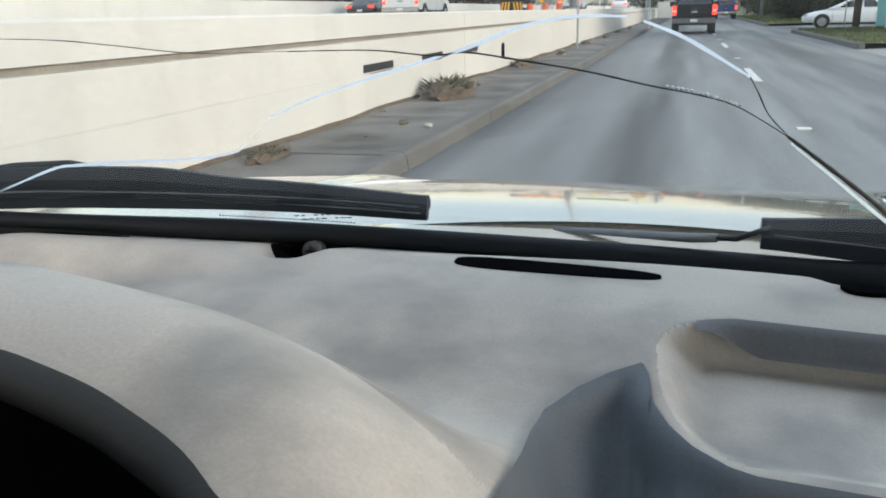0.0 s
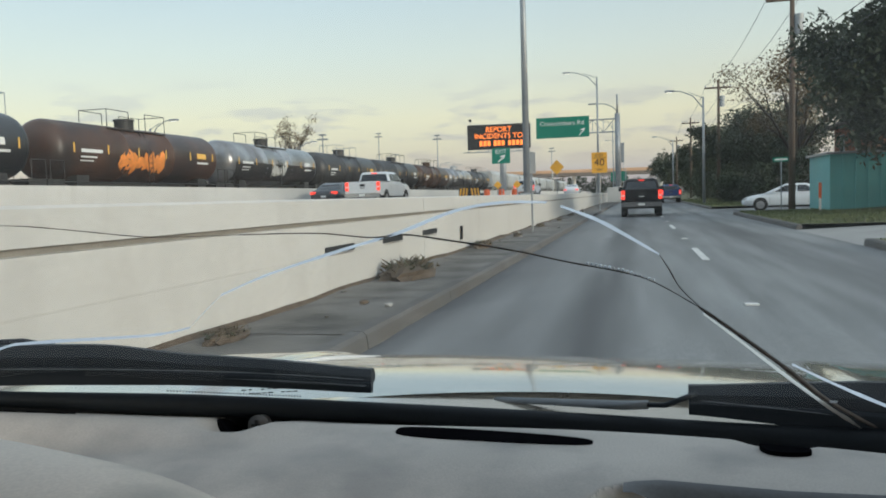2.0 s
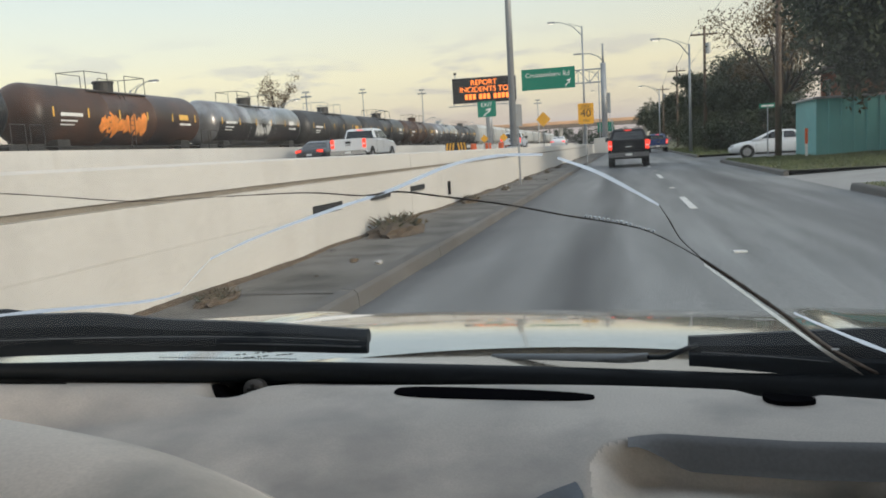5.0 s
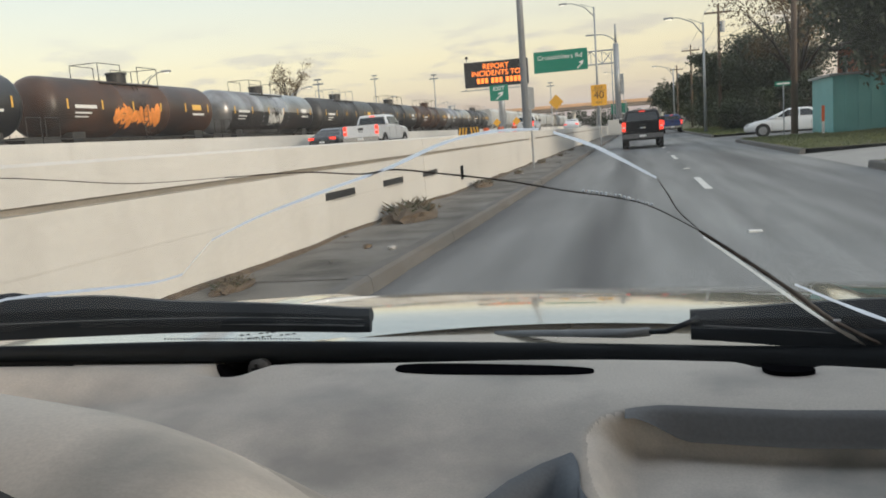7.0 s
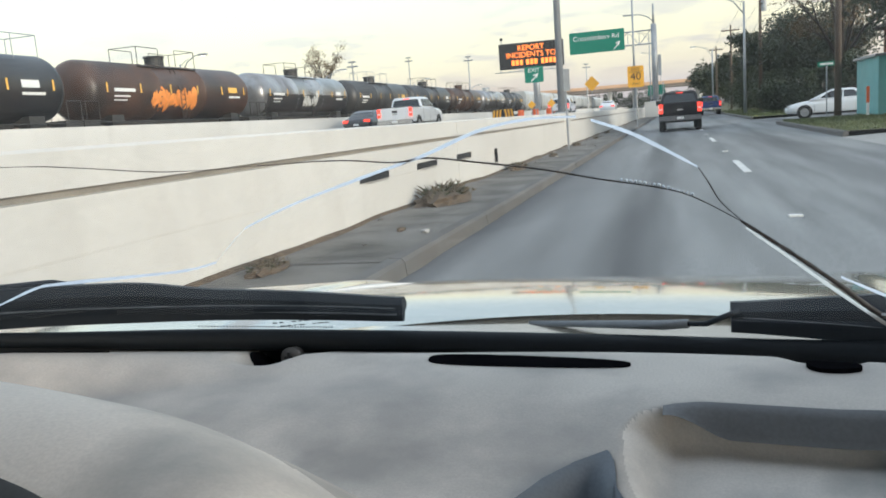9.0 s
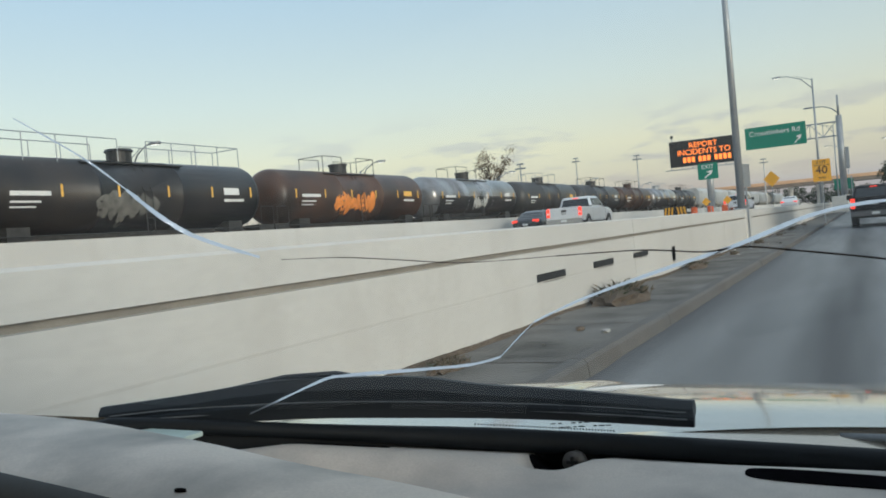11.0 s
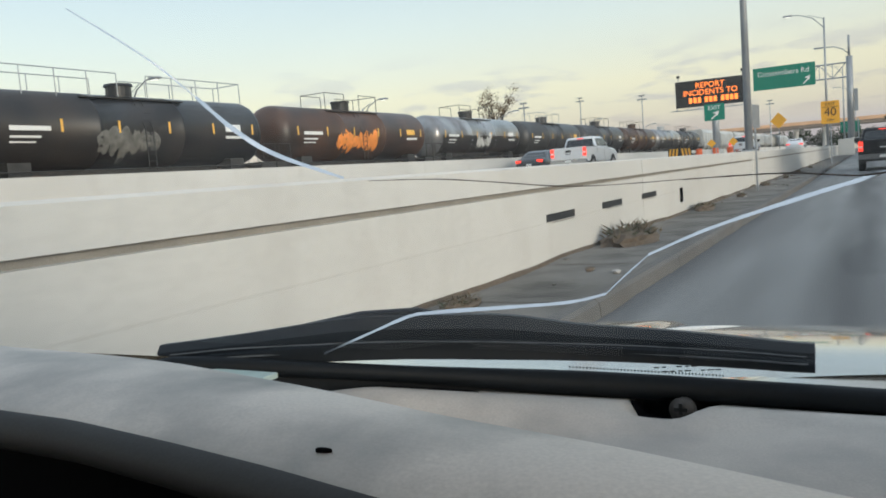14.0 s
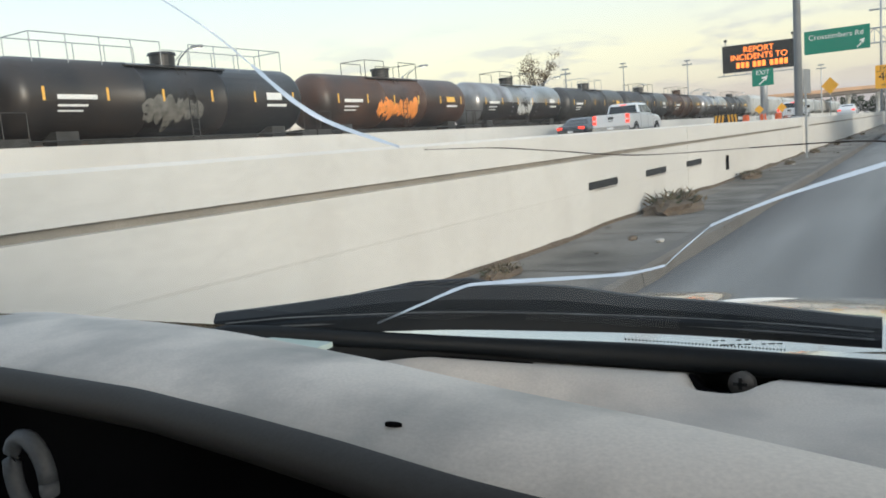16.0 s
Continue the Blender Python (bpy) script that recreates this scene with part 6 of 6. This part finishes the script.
def tree(at, height, spread_r, seed, label, leaves=LEAF, n=16000, leaf=0.13, base=0.3, trunk_r=0.3, lean=0.0):
    rnd = random.Random(seed)
    t = thing("tree", at, 0, label, "tree")
    bm = bmesh.new()
    fork = height * base
    tube(bm, [(0, 0, -0.1), (0.05, 0, fork * 0.5), (lean * 0.3, 0, fork)], [trunk_r * 1.25, trunk_r, trunk_r * 0.85], 12)
    blobs = []
    for k in range(8):
        a = k * 2 * math.pi / 8 + rnd.uniform(-0.3, 0.3)
        reach = spread_r * rnd.uniform(0.45, 0.85)
        top = fork + (height - fork) * rnd.uniform(0.25, 0.85)
        mid = (lean * 0.5 + math.cos(a) * reach * 0.45, math.sin(a) * reach * 0.45, fork + (top - fork) * 0.55)
        end = (lean + math.cos(a) * reach, math.sin(a) * reach, top)
        tube(bm, [(lean * 0.3, 0, fork * 0.92), mid, end], [trunk_r * 0.55, trunk_r * 0.3, trunk_r * 0.08], 7)
        for _ in range(2):
            e2 = (end[0] + rnd.uniform(-1, 1) * spread_r * 0.3, end[1] + rnd.uniform(-1, 1) * spread_r * 0.3, end[2] + rnd.uniform(-0.1, 0.25) * height * 0.5)
            tube(bm, [mid, ((mid[0] + e2[0]) / 2, (mid[1] + e2[1]) / 2, (mid[2] + e2[2]) / 2 + 0.2), e2], [trunk_r * 0.2, trunk_r * 0.1, trunk_r * 0.03], 5)
            blobs.append((*e2, spread_r * rnd.uniform(0.22, 0.36)))
        blobs.append((*end, spread_r * rnd.uniform(0.26, 0.42)))
    for _ in range(12):
        blobs.append((lean + rnd.uniform(-0.5, 0.5) * spread_r, rnd.uniform(-0.5, 0.5) * spread_r, fork + (height - fork) * rnd.uniform(0.12, 0.9), spread_r * rnd.uniform(0.3, 0.42)))
    part("trunk", bm, BARK, t, "dark branching trunk", smooth=True)
    foliage("crown", blobs, n, leaf, seed, leaves, t)
    return t


def shrub(at, size, seed, label, leaves=LEAF3, n=5000):
    rnd = random.Random(seed)
    t = thing("shrub", at, 0, label, "shrub", "shrubs along the verge")
    bm = bmesh.new()
    blobs = []
    for k in range(7):
        a = rnd.uniform(0, 6.28)
        e = (math.cos(a) * size[0] * 0.5, math.sin(a) * size[1] * 0.5, size[2] * rnd.uniform(0.4, 0.9))
        tube(bm, [(0, 0, -0.1), (e[0] * 0.4, e[1] * 0.4, e[2] * 0.5), e], [0.07, 0.05, 0.015], 6)
        blobs += [(*e, max(size) * rnd.uniform(0.14, 0.24)), (e[0] * 0.9, e[1] * 0.9, e[2] * 0.45, max(size) * 0.2)]
    part("stems", bm, BARK, t)
    foliage("crown", blobs, n, 0.12, seed, leaves, t)
    return t


tree((11.4, 32.0, 0.25), 8.4, 4.8, 1, "broad dark-leaved oak beside the road", n=40000, leaf=0.12, base=0.17, trunk_r=0.30, lean=-0.6)
tree((16.3, 29.0, 0.25), 7.8, 4.6, 2, "broad dark-leaved oak behind the verge", n=22000, leaf=0.10, base=0.2, trunk_r=0.36)
tree((11.0, 60.0, 0.25), 10.5, 4.2, 3, "thin-crowned tree with browning leaves", LEAF2, 9000, 0.10, 0.3, 0.28)
tree((10.6, 68.0, 0.25), 7.8, 4.2, 4, "tall dark tree behind the verge", n=10000, leaf=0.13, base=0.25)
tree((12.8, 80.0, 0.25), 8.4, 4.6, 6, "tall dark tree behind the verge", n=11000, leaf=0.14, base=0.25)
tree((10.0, 96.0, 0.25), 8.0, 4.2, 7, "tall dark tree behind the verge", n=11000, leaf=0.22, base=0.25)
tree((11.0, 120.0, 0.25), 8.6, 4.6, 8, "dark leafy tree far down the road", n=9000, leaf=0.26, base=0.25)
tree((11.5, 150.0, 0.25), 8.4, 5.0, 9, "dark leafy tree far down the road", n=7000, leaf=0.3, base=0.25)
tree((9.0, 185.0, 0.25), 9.0, 5.5, 10, "dark leafy tree far down the road", n=6000, leaf=0.36, base=0.25)
tree((11.0, 225.0, 0.25), 11.0, 7.0, 12, "dark leafy tree far down the road", n=6000, leaf=0.42, base=0.25)
tree((-40.0, 88.0, -0.03), 11.8, 2.7, 13, "sparse tree with few brown leaves behind the train", LEAF2, 1700, 0.12, 0.5, 0.20)
for i, (x, y, s) in enumerate(((9.5, 57, (4, 3, 3.0)), (8.0, 62, (3, 4, 2.4)), (8.3, 74, (3, 5, 3.0)), (8.2, 84, (3, 6, 3.2)), (8.4, 104, (3, 8, 3.5)), (14.5, 36, (4, 4, 3.0)), (17.5, 33, (4, 5, 3.5)), (13.0, 56.5, (5, 3, 3.6)), (18.0, 58, (6, 4, 4.0)))):
    shrub((x, y, 0.2), s, 60 + i, "dense dark green shrub on the verge")
# far tree line beyond the railway and at the road's end
blobs = []
rnd = random.Random(77)
for k in range(60):
    blobs.append((rnd.uniform(-75, -55), -20 + k * 8, rnd.uniform(0.5, 2.2), rnd.uniform(2.0, 3.4)))
for k in range(30):
    blobs.append((-150 + k * 9, 330 + rnd.uniform(-10, 10), rnd.uniform(2, 5), rnd.uniform(5, 8)))
for k in range(90):
    blobs.append((rnd.uniform(-47, -41), -30 + k * 4.2, rnd.uniform(1.6, 3.0), rnd.uniform(2.1, 2.9)))
woods = new("far_woods")
tagged(woods, "low dark woods far off beyond the railway", "woods", kind="stuff")
foliage("crowns", blobs, 95000, 0.42, 9, LEAF3, woods)

# ---- buildings beside the road ----
BRICK = mat("orange_brick", (0.36, 0.14, 0.08), 0.85, vary=0.15, scale=1.5, fine=15, bump=0.2)
ROOF = mat("brown_shingles", (0.11, 0.085, 0.07), 0.9, vary=0.2, scale=2, fine=15)
TEAL = mat("teal_sheet", (0.16, 0.42, 0.42), 0.55, vary=0.08, scale=1)
FENCE = mat("grey_timber", (0.12, 0.10, 0.085), 0.9, vary=0.2, scale=1, fine=20, rnd=0.25)
H = thing("house", (20.5, 62, 0.2), 0, "two-storey orange brick house with a brown roof", "house")
part("wall", boxed((-5.5, -4.5, 0), (5.5, 4.5, 5.4), 0.02), BRICK, H)
roof = part("roof", loft(bmesh.new(), [[(-6.3, -5.3, 5.35), (6.3, -5.3, 5.35), (6.3, 5.3, 5.35), (-6.3, 5.3, 5.35)], [(-6.3, -5.3, 5.55), (6.3, -5.3, 5.55), (6.3, 5.3, 5.55), (-6.3, 5.3, 5.55)], [(-2.2, -0.1, 7.4), (2.2, -0.1, 7.4), (2.2, 0.1, 7.4), (-2.2, 0.1, 7.4)]]), ROOF, H)
for y in (-2.2, 2.0):
    for z in (0.9, 3.5):
        w = part("window", boxed((-5.56, y - 0.6, z), (-5.48, y + 0.6, z + 1.3), 0.01), WHITE, H, "white-framed window")
        part("pane", boxed((-5.575, y - 0.5, z + 0.08), (-5.555, y + 0.5, z + 1.22)), CAR_GLASS, w)
W = thing("shed", (11.7, 38.6, 0.2), 0, "teal corrugated metal shed behind the driveway", "shed")
part("body", boxed((-3.6, -2.0, 0), (3.6, 2.0, 2.4), 0.01), TEAL, W)
for k in range(15):
    part("rib", boxed((-3.6 + k * 0.5, -2.05, 0.05), (-3.52 + k * 0.5, -1.99, 2.38)), TEAL, W)
part("roof", boxed((-3.75, -2.15, 2.4), (3.75, 2.15, 2.5), 0.01), STEEL, W)
B2 = thing("bungalow", (30, 50, 0.2), 0, "white low house with a grey roof far off", "house")
part("wall", boxed((-6, -4, 0), (6, 4, 3), 0.02), WHITE, B2)
part("roof", loft(bmesh.new(), [[(-6.5, -4.6, 3), (6.5, -4.6, 3), (6.5, 4.6, 3), (-6.5, 4.6, 3)], [(-4, -0.1, 5), (4, -0.1, 5), (4, 0.1, 5), (-4, 0.1, 5)]]), ROOF, B2)
F = thing("fence", (9.8, 55.6, 0.2), 0, "weathered grey timber board fence", "fence")
board_mesh = None
for k in range(70):
    if board_mesh is None:
        b = part("board", boxed((0, 0, 0), (0.14, 0.02, 1.9)), FENCE, F)
        board_mesh = b.data
    else:
        b = new("board", board_mesh)
        b.parent = F
    b.location = (k * 0.15, 0.012 * (k % 2), 0)
for z in (0.4, 1.5):
    part("rail", boxed((0, 0.035, z), (10.5, 0.075, z + 0.09)), FENCE, F)
ss = thing("street_sign", (6.9, 41.0, 0.2), 0, "green street name sign on a thin post", "street sign")
part("post", tubed([(0, 0, 0), (0, 0, 2.5)], 0.03, 8), STEEL, ss)
part("name_plate", boxed((-0.38, -0.012, 2.3), (0.38, 0.012, 2.52)), GREEN, ss)
part("text_bar", boxed((-0.28, -0.016, 2.37), (0.28, -0.012, 2.45)), WHITE, ss)
mp = thing("marker_stake", (7.6, 36.0, 0.2), 0, "short orange and white marker stake in the grass", "marker post")
part("stake", boxed((-0.05, -0.02, 0), (0.05, 0.02, 0.55)), WHITE, mp)
part("cap", boxed((-0.055, -0.025, 0.55), (0.055, 0.025, 1.2)), ORANGE, mp)
# distant masts and pylons beyond the railway
for i, (x, y, h) in enumerate(((-62, 150, 15), (-48, 190, 17), (-70, 210, 20), (-40, 240, 16), (-24, 232, 15))):
    t = thing("mast", (x, y, 0), 0, "thin lattice mast far beyond the railway", "mast", "distant masts")
    part("pole", tubed([(0, 0, 0), (0, 0, h)], [0.25, 0.12], 6), STEEL, t)
    part("head", boxed((-1.1, -0.2, h - 1.2), (1.1, 0.2, h - 0.9)), STEEL, t)
    part("head", boxed((-0.7, -0.2, h - 0.3), (0.7, 0.2, h)), STEEL, t)
